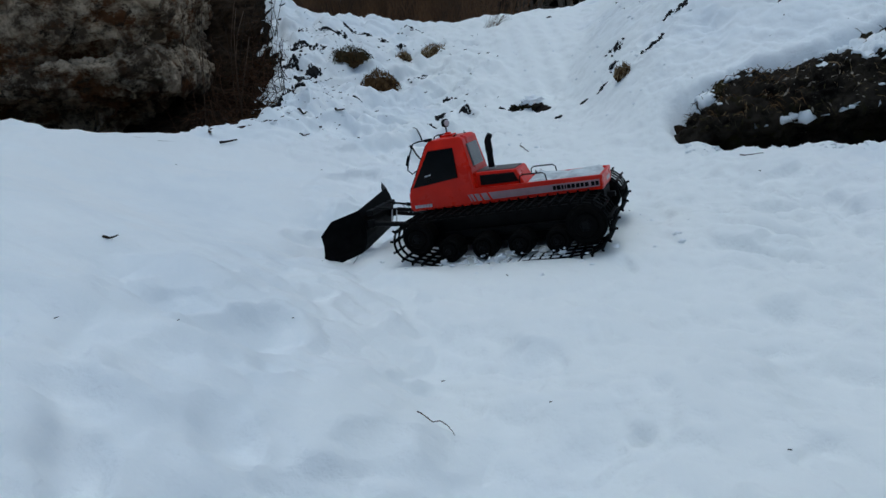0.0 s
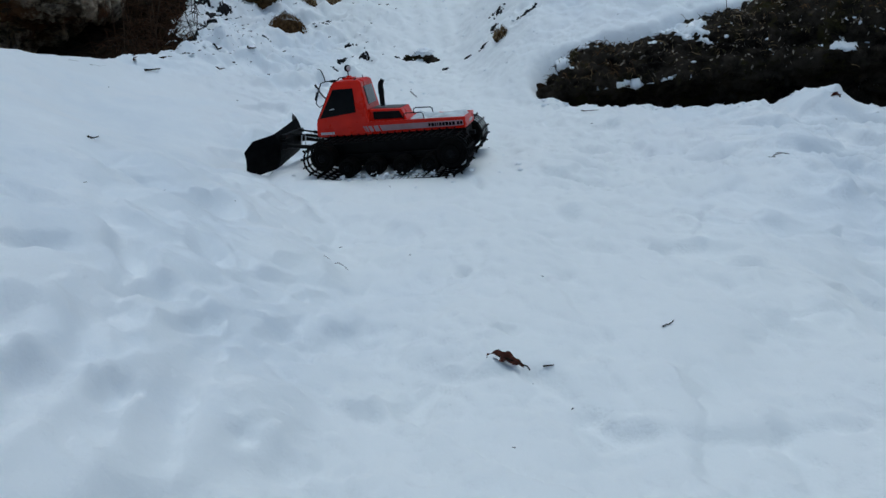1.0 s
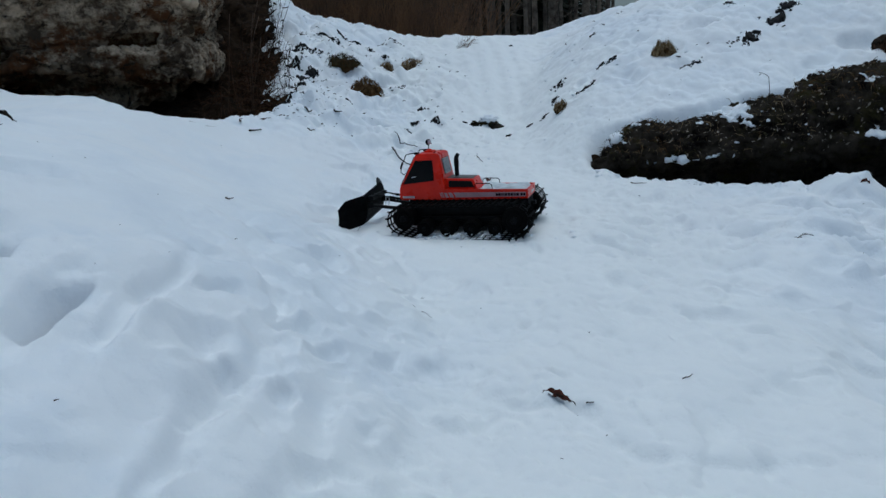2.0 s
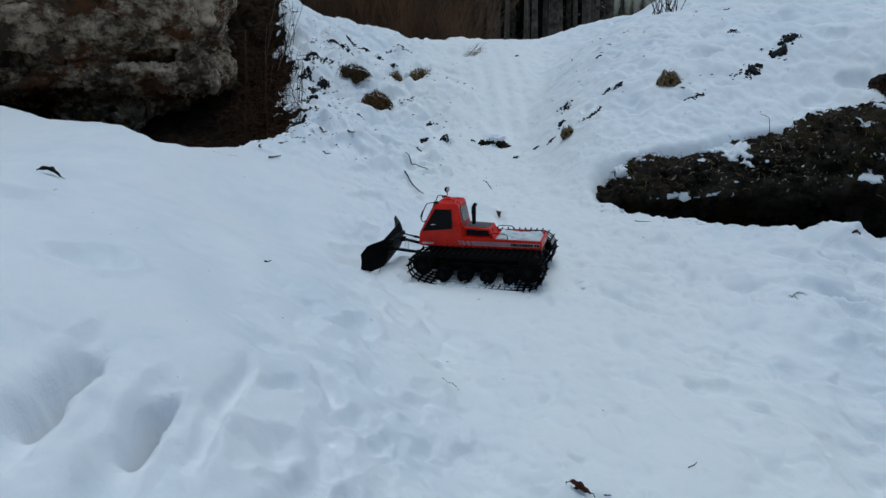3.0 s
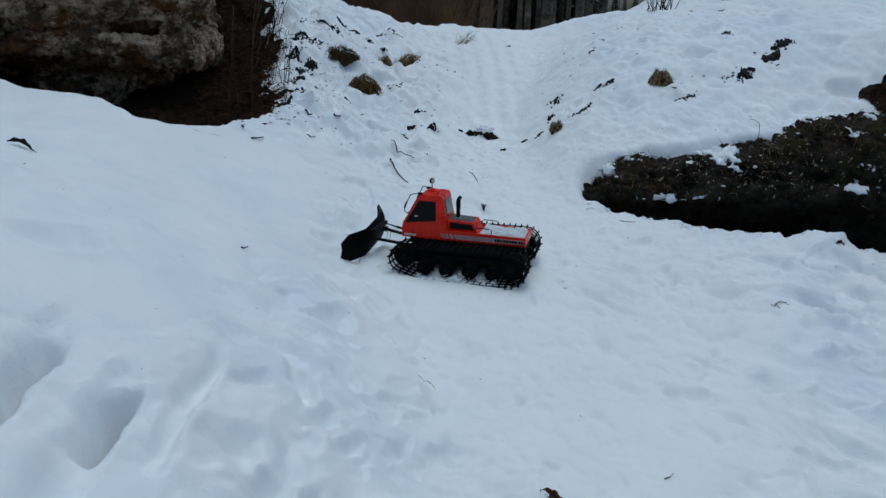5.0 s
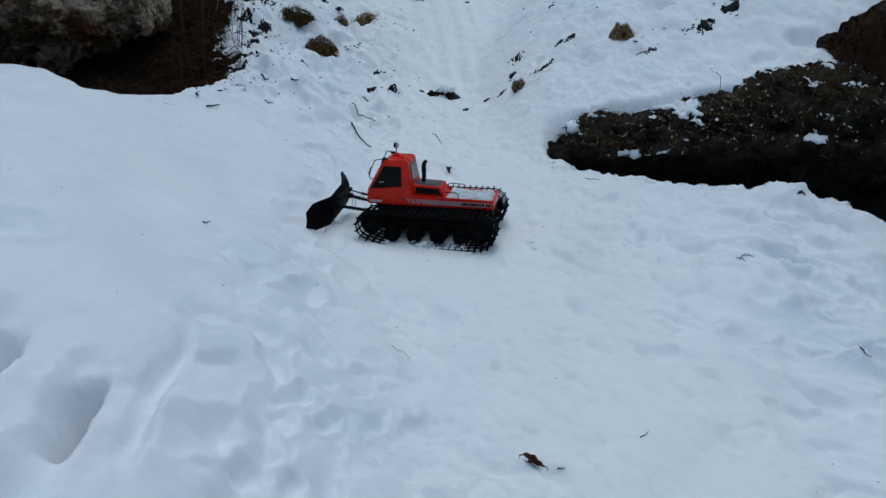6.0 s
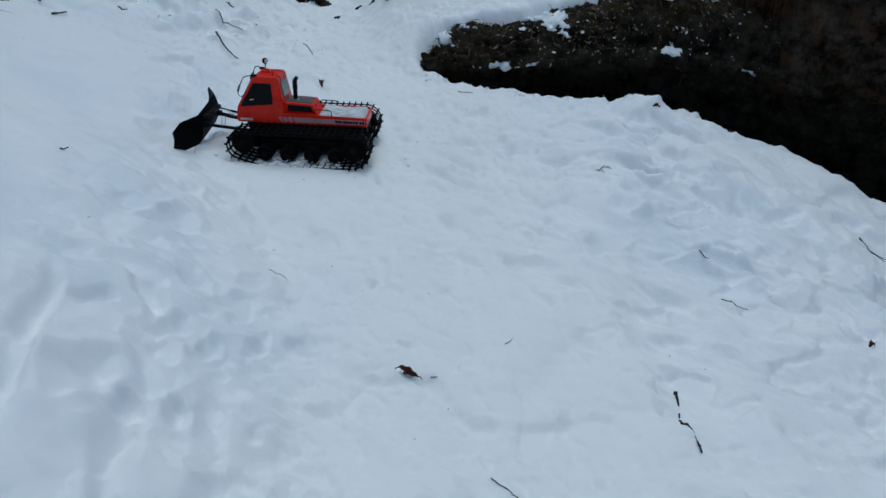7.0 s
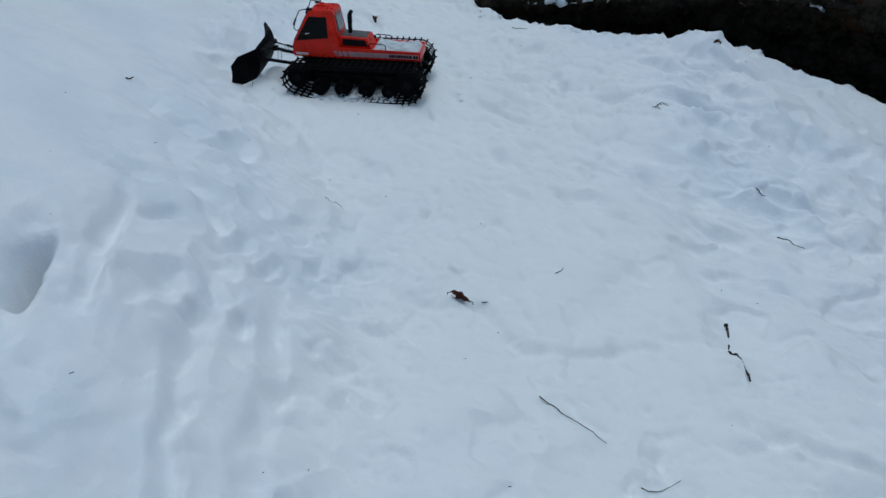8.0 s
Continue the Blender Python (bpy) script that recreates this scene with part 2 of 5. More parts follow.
def fast_sheet(name, points, material, smooth_faces=True):
    """A mesh over a numpy grid of places (rows, columns, 3)."""
    r, c = points.shape[:2]
    at = np.arange(r * c).reshape(r, c)
    quads = np.stack([at[:-1, :-1], at[:-1, 1:], at[1:, 1:], at[1:, :-1]], -1).reshape(-1, 4)
    me = bpy.data.meshes.new(name)
    me.vertices.add(r * c)
    me.vertices.foreach_set("co", points.reshape(-1).astype(np.float32))
    me.loops.add(quads.size)
    me.loops.foreach_set("vertex_index", quads.reshape(-1).astype(np.int32))
    me.polygons.add(len(quads))
    me.polygons.foreach_set("loop_start", np.arange(0, quads.size, 4, dtype=np.int32))
    me.polygons.foreach_set("use_smooth", np.full(len(quads), smooth_faces))
    me.update(calc_edges=True)
    me.validate()
    me.materials.append(material)
    return new(name, me)


# ---------------------------------------------------------------- ground form
def smooth(a, b, x):
    u = np.clip((x - a) / (b - a), 0.0, 1.0)
    return u * u * (3 - 2 * u)


def lattice(ix, iy, seed):
    """A steady random number from -1 to 1 for each whole pair."""
    n = np.sin(ix * 127.1 + iy * 311.7 + seed * 74.7) * 43758.5453
    return 2 * (n - np.floor(n)) - 1


def grain(x, y, size, seed=0):
    """Smooth value noise, -1 to 1, with lumps of about that many metres."""
    x, y = np.asarray(x, float) / size, np.asarray(y, float) / size
    c, s = math.cos(seed * 1.3 + 0.4), math.sin(seed * 1.3 + 0.4)
    x, y = c * x - s * y, s * x + c * y
    ix, iy = np.floor(x), np.floor(y)
    u, v = x - ix, y - iy
    u, v = u * u * u * (u * (6 * u - 15) + 10), v * v * v * (v * (6 * v - 15) + 10)
    a, b = lattice(ix, iy, seed), lattice(ix + 1, iy, seed)
    p, q = lattice(ix, iy + 1, seed), lattice(ix + 1, iy + 1, seed)
    return (a + (b - a) * u) * (1 - v) + (p + (q - p) * u) * v


def fbm(x, y, size, seed=0, octaves=3, gain=0.5):
    return sum(gain**k * grain(x, y, size / 2**k, seed + 7 * k) for k in range(octaves))


STEP = np.linspace(-8, 14, 2201)


def profile(at, heights, soft=15.0):
    """A rounded line through a few heights."""
    line = np.interp(STEP, at, heights)
    kernel = np.exp(-0.5 * (np.arange(-45, 46) / soft) ** 2)
    line = np.convolve(np.pad(line, 45, mode="edge"), kernel / kernel.sum(), "valid")
    return lambda v: np.interp(v, STEP, line)


gully_floor = profile((-4, -1, 0.3, 1.2, 2.0, 2.85, 3.2, 3.5, 3.8, 4.2, 4.7, 5.4, 7, 10), (-0.40, -0.38, -0.347, -0.310, -0.250, -0.105, 0.0, 0.17, 0.295, 0.395, 0.435, 0.38, 0.1, 0.0))
# the lip of the snow in front of the rock ledge, and of the hollow under the overhang
ledge_lip = profile((0.6, 0.8, 1.0, 1.2, 1.4, 1.6, 1.8, 1.98, 2.10, 2.45, 3.2), (2.10, 1.96, 1.87, 1.78, 1.70, 1.68, 1.67, 1.43, 1.07, 0.1, -1.5), 9.0)
rock_crest = profile((0.6, 0.8, 1.0, 1.3, 1.7, 2.0, 2.2, 2.5, 2.9, 3.4), (2.30, 2.21, 2.16, 2.17, 2.16, 2.12, 1.98, 1.62, 1.0, -0.2))
cave_lip = profile((-4, -2.0, -1.5, -1.3, -1.2, -1.1, -1.0, -0.9, -0.82, -0.76, -0.70, -0.64, -0.55, -0.45), (2.2, 2.16, 2.09, 2.02, 1.97, 1.89, 1.82, 1.85, 1.98, 2.18, 2.31, 2.50, 2.95, 3.4), 2.5)


def soft_ramp(u, width):
    """0 below, u above, with a rounded bend."""
    return np.where(u > 8 * width, u, width * np.log1p(np.exp(np.clip(u / (0.5 * width), -40, 16))) * 0.5)


def bare_form(x, y):
    """The broad form of the snow: gully floor, banks, lips and hollows."""
    z = gully_floor(y)
    d = np.maximum(-0.05 - 0.13 * np.exp(-(((y - 1.5) / 0.35) ** 2)) - x + 0.06 * np.sin(y * 3.1), 0)
    left = (0.5 - 0.06 * smooth(-1.05, -1.4, x)) * (1 - np.exp(-(d**1.35) / 0.62)) * (1 - 0.38 * smooth(1.1, 1.95, y) * (0.35 + 0.65 * smooth(-0.95, -0.65, x))) * (1 - 0.12 * smooth(3.7, 4.5, y))
    z = z + left + 0.22 * np.maximum(-1.9 - x, 0) ** 0.8
    e = np.maximum(x - 0.15, 0)
    z = z - 0.11 * np.minimum(e, 2.5) * (1 - smooth(0.5, 1.25, y))
    z = z - 0.19 * np.clip(x - 1.42, 0, 1.2) * (1 - smooth(1.7, 1.9, y)) + 0.05 * np.exp(-((x - 1.4) ** 2) / 0.05 - (y - 1.62) ** 2 / 0.03) + 0.022 * np.exp(-((x - 1.62) ** 2) / 0.03 - (y - 1.60) ** 2 / 0.02)
    bank = 0.58 * (1 - np.exp(-soft_ramp(x - 0.50 - 0.42 * smooth(2.9, 4.3, y), 0.10) / 0.45)) * (1 - 0.58 * smooth(3.1, 4.3, y)) + 0.10 * np.maximum(x - 1.6, 0) ** 0.8
    top = rock_crest(x)
    stepped = smooth(top - 0.12, top + 0.05, y) * (0.52 + 0.48 * smooth(top - 0.1, top + 0.75, y))
    slope = smooth(1.9, 2.6, y)
    z = z + bank * (slope + (stepped - slope) * smooth(0.62, 0.92, x))
    z = z - 0.28 * moat(x, y)
    z = z - 0.26 * cave(x, y)
    inside = np.minimum(-1.75 - 0.30 * (y - 2.7) - x, y - 3.25 - 0.30 * (x + 1.7))  # the hillside that carries the overhanging rock
    z = z + 0.16 * smooth(1.60, 2.15, x) * smooth(4.3, 4.9, y) * smooth(8.0, 5.5, y)  # the crest climbs on this side
    return z + 0.95 * smooth(0.0, 0.45, inside) * smooth(60, 20, np.hypot(x, y))


def moat(x, y):
    """1 in the dark gap between the snow's lip and the rock ledge."""
    lip = ledge_lip(x) + 0.022 * fbm(x, 0 * x, 0.12, 63, 3, 0.7)
    return smooth(lip - 0.015, lip + 0.07, y) * (1 - smooth(rock_crest(x) - 0.10, rock_crest(x) + 0.04, y)) * smooth(0.61, 0.80, x) * smooth(3.2, 2.75, x)


def cave(x, y, whole=False):
    """1 in the hollow under the overhang; whole: with the bare slope behind it."""
    lip = cave_lip(x) + 0.05 + 0.02 * fbm(x, 0 * x, 0.15, 65, 2)
    side = x + 0.005 + 0.05 * fbm(x, y, 0.26, 61, 4)
    return smooth(lip - 0.02, lip + 0.14, y) * smooth(-0.47 - 0.14 * (y - 2.4), -0.86 - 0.14 * (y - 2.4), side) * (1 - smooth(3.7, 4.4, y) * (0 if whole else 1))


def pit(x, y, px, py, rx, ry, turn, depth, rim=0.25):
    """A trodden hole with a low rim of pushed-up snow."""
    c, s = math.cos(radians(turn)), math.sin(radians(turn))
    u, v = ((x - px) * c + (y - py) * s) / rx, (-(x - px) * s + (y - py) * c) / ry
    q = u * u + v * v
    return -depth * np.exp(-(q ** (1.9 if depth > 0.05 else 1.3))) + rim * depth * np.exp(-((np.sqrt(q) - 1.45) ** 2) / 0.10)


SEAT = (0.104, 1.432, -0.2985, 0.0356, 0.022)  # place and slope of the packed spot under the snowcat
rng = np.random.default_rng(7)
TREADS = []
for _ in range(75):  # shallow old treads on the open side
    TREADS.append((rng.uniform(0.5, 2.0), rng.uniform(-0.3, 1.65), rng.uniform(0.050, 0.120), rng.uniform(0.015, 0.028), rng.normal(-32, 14), rng.uniform(0.010, 0.026), 0.15))
for _ in range(70):  # drip holes and small dents along the path
    r = rng.uniform(0.008, 0.024)
    TREADS.append((rng.uniform(-0.3, 0.9), rng.uniform(-0.5, 1.6), r, r * rng.uniform(0.6, 1.1), rng.uniform(0, 180), r * rng.uniform(0.4, 1.0), 0.15))
for _ in range(70):  # dents and slumped edges on both banks
    s = -1 if rng.random() < 0.55 else 1
    TREADS.append((0.42 + s * rng.uniform(0.25, 1.0), rng.uniform(2.45, 3.7), rng.uniform(0.02, 0.06), rng.uniform(0.012, 0.03), rng.normal(0, 35), rng.uniform(0.015, 0.045) * (1 if s < 0 else 0.5), 0.3))
# boot holes on the shoulder of the path
TREADS += [(-0.642, 0.190, 0.15, 0.034, 87, 0.036, 0.10), (-0.634, 0.262, 0.050, 0.024, 80, 0.105, 0.0), (-0.642, 0.178, 0.032, 0.019, 80, 0.085, 0.0)]
TREADS += [(-0.521, 0.150, 0.12, 0.030, 86, 0.030, 0.12), (-0.503, 0.218, 0.034, 0.020, 65, 0.095, 0.0), (-0.516, 0.157, 0.032, 0.018, 78, 0.095, 0.0)]
TREADS += [(x, y, r, 0.6 * r, turn, deep, 0.1) for x, y, r, turn, deep in ((1.05, 2.84, 0.055, 10, 0.030), (1.305, 2.78, 0.06, -15, 0.034), (0.96, 3.68, 0.07, 20, 0.040), (1.45, 3.05, 0.075, 0, 0.042), (1.84, 2.41, 0.07, -20, 0.050), (1.63, 2.34, 0.06, 5, 0.030), (1.92, 2.70, 0.06, 0, 0.034), (1.81, 3.04, 0.09, 15, 0.036), (1.14, 2.63, 0.05, 30, 0.030))]
TREADS += [(-0.425, 0.27, 0.16, 0.015, 88, 0.024, 0.10)]
# shallow drag marks, and old slumped holes beside the path
TREADS += [(-0.30, 0.18, 0.26, 0.020, 85, 0.010, 0.3), (-0.215, 0.02, 0.30, 0.020, 83, 0.008, 0.3), (-0.10, -0.05, 0.30, 0.022, 86, 0.006, 0.3), (-0.325, -0.03, 0.22, 0.018, 88, 0.011, 0.3)]
TREADS += [(-0.285, 0.455, 0.040, 0.018, 125, 0.030, 0.1), (-0.325, 0.53, 0.055, 0.024, 140, 0.020, 0.1), (-0.36, 0.225, 0.060, 0.026, 60, 0.024, 0.3), (-0.363, 0.41, 0.030, 0.014, 40, 0.020, 0.1), (-0.25, 0.395, 0.035, 0.016, 30, 0.020, 0.2), (-0.317, 0.192, 0.04, 0.02, 20, 0.018, 0.2), (-0.40, 0.52, 0.05, 0.03, 30, 0.018, 0.2), (-0.22, 0.55, 0.04, 0.022, 110, 0.014, 0.3)]
TREADS += [(-0.74, 0.62, 0.06, 0.045, 20, 0.034, 0.3), (-1.02, 0.86, 0.07, 0.05, 10, 0.036, 0.2), (-0.20, 0.36, 0.035, 0.013, 60, 0.014, 0.4), (-0.114, 0.412, 0.045, 0.010, 65, 0.010, 0.3), (-0.123, 0.144, 0.04, 0.022, 20, 0.010, 0.1)]
TREADS += [(-0.20, 1.30, 0.06, 0.03, 80, 0.016, 0.3), (-0.33, 1.55, 0.05, 0.03, 20, 0.018, 0.3), (-0.26, 0.80, 0.07, 0.035, 70, 0.018, 0.5), (-0.16, 1.02, 0.06, 0.03, 100, 0.014, 0.5)]


def dents(x, y, size, seed, at=0.10, edge=0.16):
    """1 in scattered hollows with fairly crisp rims, 0 on the level between."""
    return smooth(at, at + edge, fbm(x, y, size, seed, 2))


def plates(x, y, size, seed):
    """Broken slabs of trodden snow: a height for each slab, and 1 in the creases between them."""
    u, v = x / size + 0.35 * fbm(x, y, 0.5 * size, seed, 2), y / size + 0.35 * fbm(x, y, 0.5 * size, seed + 1, 2)
    iu, iv = np.floor(u), np.floor(v)
    best, second, level = np.full(np.shape(u), 9.0), np.full(np.shape(u), 9.0), np.zeros(np.shape(u))
    for a in (-1, 0, 1):
        for b in (-1, 0, 1):
            p, q = iu + a, iv + b
            d = np.hypot(p + 0.5 + 0.45 * lattice(p, q, seed) - u, q + 0.5 + 0.45 * lattice(p, q, seed + 3) - v)
            nearer = d < best
            second = np.where(nearer, best, np.minimum(second, d))
            level = np.where(nearer, lattice(p, q, seed + 5), level)
            best = np.minimum(best, d)
    return level * smooth(0.0, 0.3, second - best), np.exp(-(((second - best) / 0.16) ** 2))


def ground_height(x, y):
    """The snow surface as it lies: broad form, lumps, treads and ruts."""
    x, y = np.asarray(x, float), np.asarray(y, float)
    z = bare_form(x, y)
    near = np.exp(-np.maximum(np.hypot(x - 0.3, y - 1.8) - 4.0, 0) / 6.0)
    packed = np.exp(-((x - 0.22 - 0.10 * y) ** 2) / 0.16) * smooth(3.2, 2.2, y)
    smoothed = smooth(-0.42, -0.56, x - 0.10 * (y - 0.6)) * smooth(0.30, 0.5, y) * smooth(2.3, 2.0, y)
    rough = (1 - 0.4 * smooth(-0.15, -0.3, x) * smooth(0.7, 0.5, y)) * (1 - 0.6 * smooth(2.1, 2.5, y) * smooth(0.2, 0.5, x)) * (1 - 0.62 * packed) * (1 - 0.75 * smoothed) * near * (1 - 0.85 * np.exp(-((x - 0.1) ** 2 + (y - 1.43) ** 2) / 0.05))
    z = z + rough * (0.020 * fbm(x, y, 0.28, 1, 2) + 0.012 * fbm(x, y, 0.115, 2, 2)) + near * (1 - 0.5 * smoothed) * 0.0052 * fbm(x, y, 0.045, 3, 2)
    # softened old dents, thick in some patches and few in others
    some = near * (1 - 0.55 * smooth(-0.12, -0.25, x) * smooth(0.9, 0.7, y)) * (1 - 0.8 * smoothed) * (1 - 0.5 * smooth(2.1, 2.5, y) * smooth(0.2, 0.5, x)) * (1 - np.exp(-(((x - 0.1) ** 2 + (y - 1.43) ** 2) / 0.05) ** 2))
    thick = smooth(-0.35, 0.35, fbm(x, y, 0.7, 71, 2)) * (1 - 0.35 * packed)
    z = z - some * (0.35 + 0.65 * thick) * (0.015 * dents(x, y, 0.20, 72, 0.12, 0.28) + 0.0085 * dents(x + 0.3 * y, y, 0.085, 73, 0.12, 0.25)) - some * thick * 0.005 * dents(x, y, 0.042, 74, 0.1, 0.2)
    z = z + 0.009 * some
    # settled scales on the open side
    side = smooth(0.40, 0.8, x) * smooth(1.9, 1.6, y) * smooth(-1.2, -0.1, y)
    z = z + side * (0.022 * (0.4 - np.abs(fbm(x + 0.5 * y, 1.1 * y - 0.2 * x, 0.20, 5, 2))) - 0.012 * dents(0.6 * x + 0.5 * y, 1.3 * y - 0.5 * x, 0.12, 75, 0.1, 0.22))
    # broken lumps along the shoulder of the path
    heap = np.exp(-((x + 0.34 - 0.12 * (y - 0.5)) ** 2) / 0.022) * smooth(-0.35, 0.05, y) * smooth(1.15, 0.8, y)
    slab, crease = plates(x, y, 0.15, 91)
    z = z + heap * (0.007 * slab - 0.005 * crease)
    z = z + heap * (0.012 * smooth(-0.25, 0.25, fbm(x, y, 0.19, 11, 2)) - 0.003 * dents(x, y, 0.075, 12, 0.0, 0.4) + 0.002 * fbm(x, y, 0.06, 14, 2))
    bank = smooth(2.2, 2.6, y) * smooth(5.0, 4.2, y) * np.clip(np.abs(x - 0.42) / 0.35 - 0.4, 0, 1)
    puff = np.sqrt(fbm(x, y, 0.21, 13, 2) ** 2 + 0.010)  # rounded pillows with soft creases
    small = np.sqrt(fbm(x, 0.8 * y, 0.095, 15, 2) ** 2 + 0.014)
    hummocky = 0.80 * smooth(0.35, 0.10, x) + 0.40 * smooth(0.35, 0.75, x)
    z = z + bank * hummocky * (0.060 * (puff - 0.35) + 0.030 * (small - 0.35) + 0.004 * fbm(x, y, 0.035, 16, 2))
    left_bank = bank * smooth(0.30, 0.0, x)  # hollows where the thin snow has sunk between shelves
    z = z - left_bank * (0.030 * dents(0.6 * x, y, 0.13, 78, 0.05, 0.45) + 0.005 * dents(0.7 * x, y, 0.05, 79, 0.08, 0.3))
    # faint grooves worn down the middle of the slope
    z = z - 0.006 * smooth(2.9, 3.2, y) * smooth(4.6, 4.2, y) * np.exp(-(((x - 0.40) / 0.20) ** 4)) * np.sin((x + 0.02 * np.sin(3 * y)) * 62)
    # crumbling crust in patches
    crust_at = near * smooth(0.0, 0.35, fbm(x, y, 0.32, 76, 3)) * (1 - 0.8 * smoothed) * smooth(2.6, 2.2, y)
    z = z - crust_at * 0.0055 * (np.abs(fbm(x + 0.4 * y, 1.4 * y, 0.045, 77, 3, 0.6)) - 0.3)
    # ruts pressed by the tracks, curving down the path
    for off, deep in ((0.0, 0.008), (0.21, 0.007)):
        mid = 0.30 + off + 0.10 * np.sin(1.5 * (y - 0.4)) - 0.14 * smooth(0.6, -0.6, y)
        band = smooth(3.4, 2.9, y) * smooth(-0.7, -0.2, y)
        z = z - band * deep * np.exp(-(((x - mid) / 0.042) ** 4)) * (0.8 + 0.2 * np.sin(y * 150))
    wx, wy = x + 0.009 * fbm(x, y, 0.08, 81, 3), y + 0.011 * fbm(x, y, 0.08, 82, 3)  # uneven outlines
    for px, py, rx, ry, turn, deep, rim_part in TREADS:
        z = z + pit(wx, wy, px, py, rx, ry, turn, deep, rim_part) if np.ndim(x) == 0 else _dent(z, wx, wy, px, py, rx, ry, turn, deep, rim_part)
    # pressed flat under the standing machine
    near_cat = np.exp(-((np.hypot(x - SEAT[0], y - SEAT[1]) / 0.25) ** 6))
    return z + near_cat * (SEAT[2] + SEAT[3] * (x - SEAT[0]) + SEAT[4] * (y - SEAT[1]) - z)


def _dent(z, x, y, px, py, rx, ry, turn, deep, rim_part):
    """The same for a whole field, only where the hole reaches."""
    hit = np.hypot(x - px, y - py) < 2.6 * max(rx, ry)
    if hit.any():
        z[hit] += pit(x[hit], y[hit], px, py, rx, ry, turn, deep, rim_part)
    return z


def spread(stops, grow=1.22, far=420.0):
    """Grid lines: even steps within the stretches given as (from, to, step), then wider and wider out to the horizon."""
    inner = np.concatenate([np.arange(a, b - step / 4, step) for a, b, step in stops] + [[stops[-1][1]]])
    ends = []
    for reach in (stops[0][2], stops[-1][2]):
        steps = []
        while sum(steps) < far:
            reach *= grow
            steps.append(reach)
        ends.append(np.cumsum(steps))
    return np.concatenate([stops[0][0] - ends[0][::-1], inner, stops[-1][1] + ends[1]])


LINES_X = spread(((-1.75, -0.72, 0.0079), (-0.72, 0.86, 0.0048), (0.86, 2.95, 0.0076)))
LINES_Y = spread(((-0.75, -0.16, 0.0080), (-0.16, 0.90, 0.0052), (0.90, 4.75, 0.0086)))
gx, gy = np.meshgrid(LINES_X, LINES_Y)
gz = ground_height(gx, gy)
ground = fast_sheet("ground", np.stack([gx, gy, gz], -1), SNOW)


def bare_earth(name, rows_x, rows_y, hollow_of, label):
    """Earth that shows where the snow ends: a sheet that dips under the snow along a ragged line."""
    cx = (LINES_X > rows_x[0]) & (LINES_X < rows_x[1])
    cy = (LINES_Y > rows_y[0]) & (LINES_Y < rows_y[1])
    x, y, z = gx[np.ix_(cy, cx)], gy[np.ix_(cy, cx)], gz[np.ix_(cy, cx)]
    hollow = hollow_of(x, y)
    field = hollow - 0.45 + 1.1 * fbm(0.42 * x, y, 0.075, 38, 4, 0.65) * np.clip(7 * hollow * (0.75 - hollow), 0, 1) * (1 - 0.65 * smooth(3.1, 3.6, y))
    lift = np.clip(field, -0.4, 0.25) * 0.045 + 0.005 * fbm(x, y, 0.05, 33, 3)
    lift[hollow < 0.02] = -0.03
    lift[0, :], lift[-1, :], lift[:, 0], lift[:, -1] = -0.03, -0.03, -0.03, -0.03
    ob = fast_sheet(name, np.stack([x, y, z + lift], -1), SOIL)
    return tagged(ob, label, "earth", kind="structure")


bare_earth("ground_earth_1", (-3.0, -0.42), (1.6, 4.74), lambda x, y: cave(x, y, True), "dark bare earth in the hollow under the overhang")
bare_earth("ground_earth_2", (0.55, 3.4), (-0.74, 2.5), lambda x, y: np.clip(2.5 * moat(x, y), 0, 1) * smooth(0.62, 0.74, x) * smooth(0.03, 0.005, y - rock_crest(x) + 0.035 * smooth(1.25, 1.1, x)), "dark bare earth in the gap before the rock ledge")
tagged(ground, "trodden old snow covering the gully floor and banks", "snow", kind="structure")


def on_snow(x, y, lift=0.0):
    """The place on the snow at x and y."""
    i = int(np.clip(np.searchsorted(LINES_X, x) - 1, 0, len(LINES_X) - 2))
    j = int(np.clip(np.searchsorted(LINES_Y, y) - 1, 0, len(LINES_Y) - 2))
    u, v = (x - LINES_X[i]) / (LINES_X[i + 1] - LINES_X[i]), (y - LINES_Y[j]) / (LINES_Y[j + 1] - LINES_Y[j])
    z = (gz[j, i] * (1 - u) + gz[j, i + 1] * u) * (1 - v) + (gz[j + 1, i] * (1 - u) + gz[j + 1, i + 1] * u) * v
    return Vector((x, y, float(z) + lift))


def snow_tilt(x, y, turn):
    """A pose on the snow, leaning with it, turned by that many degrees."""
    e = 0.03
    a = on_snow(x + e, y) - on_snow(x - e, y)
    b = on_snow(x, y + e) - on_snow(x, y - e)
    up = a.cross(b).normalized()
    ahead = Vector((math.cos(radians(turn)), math.sin(radians(turn)), 0))
    ahead = (ahead - up * ahead.dot(up)).normalized()
    m = Matrix((ahead, up.cross(ahead), up)).transposed().to_4x4()
    m.translation = on_snow(x, y)
    return m

# ---------------------------------------------------------------- rocks


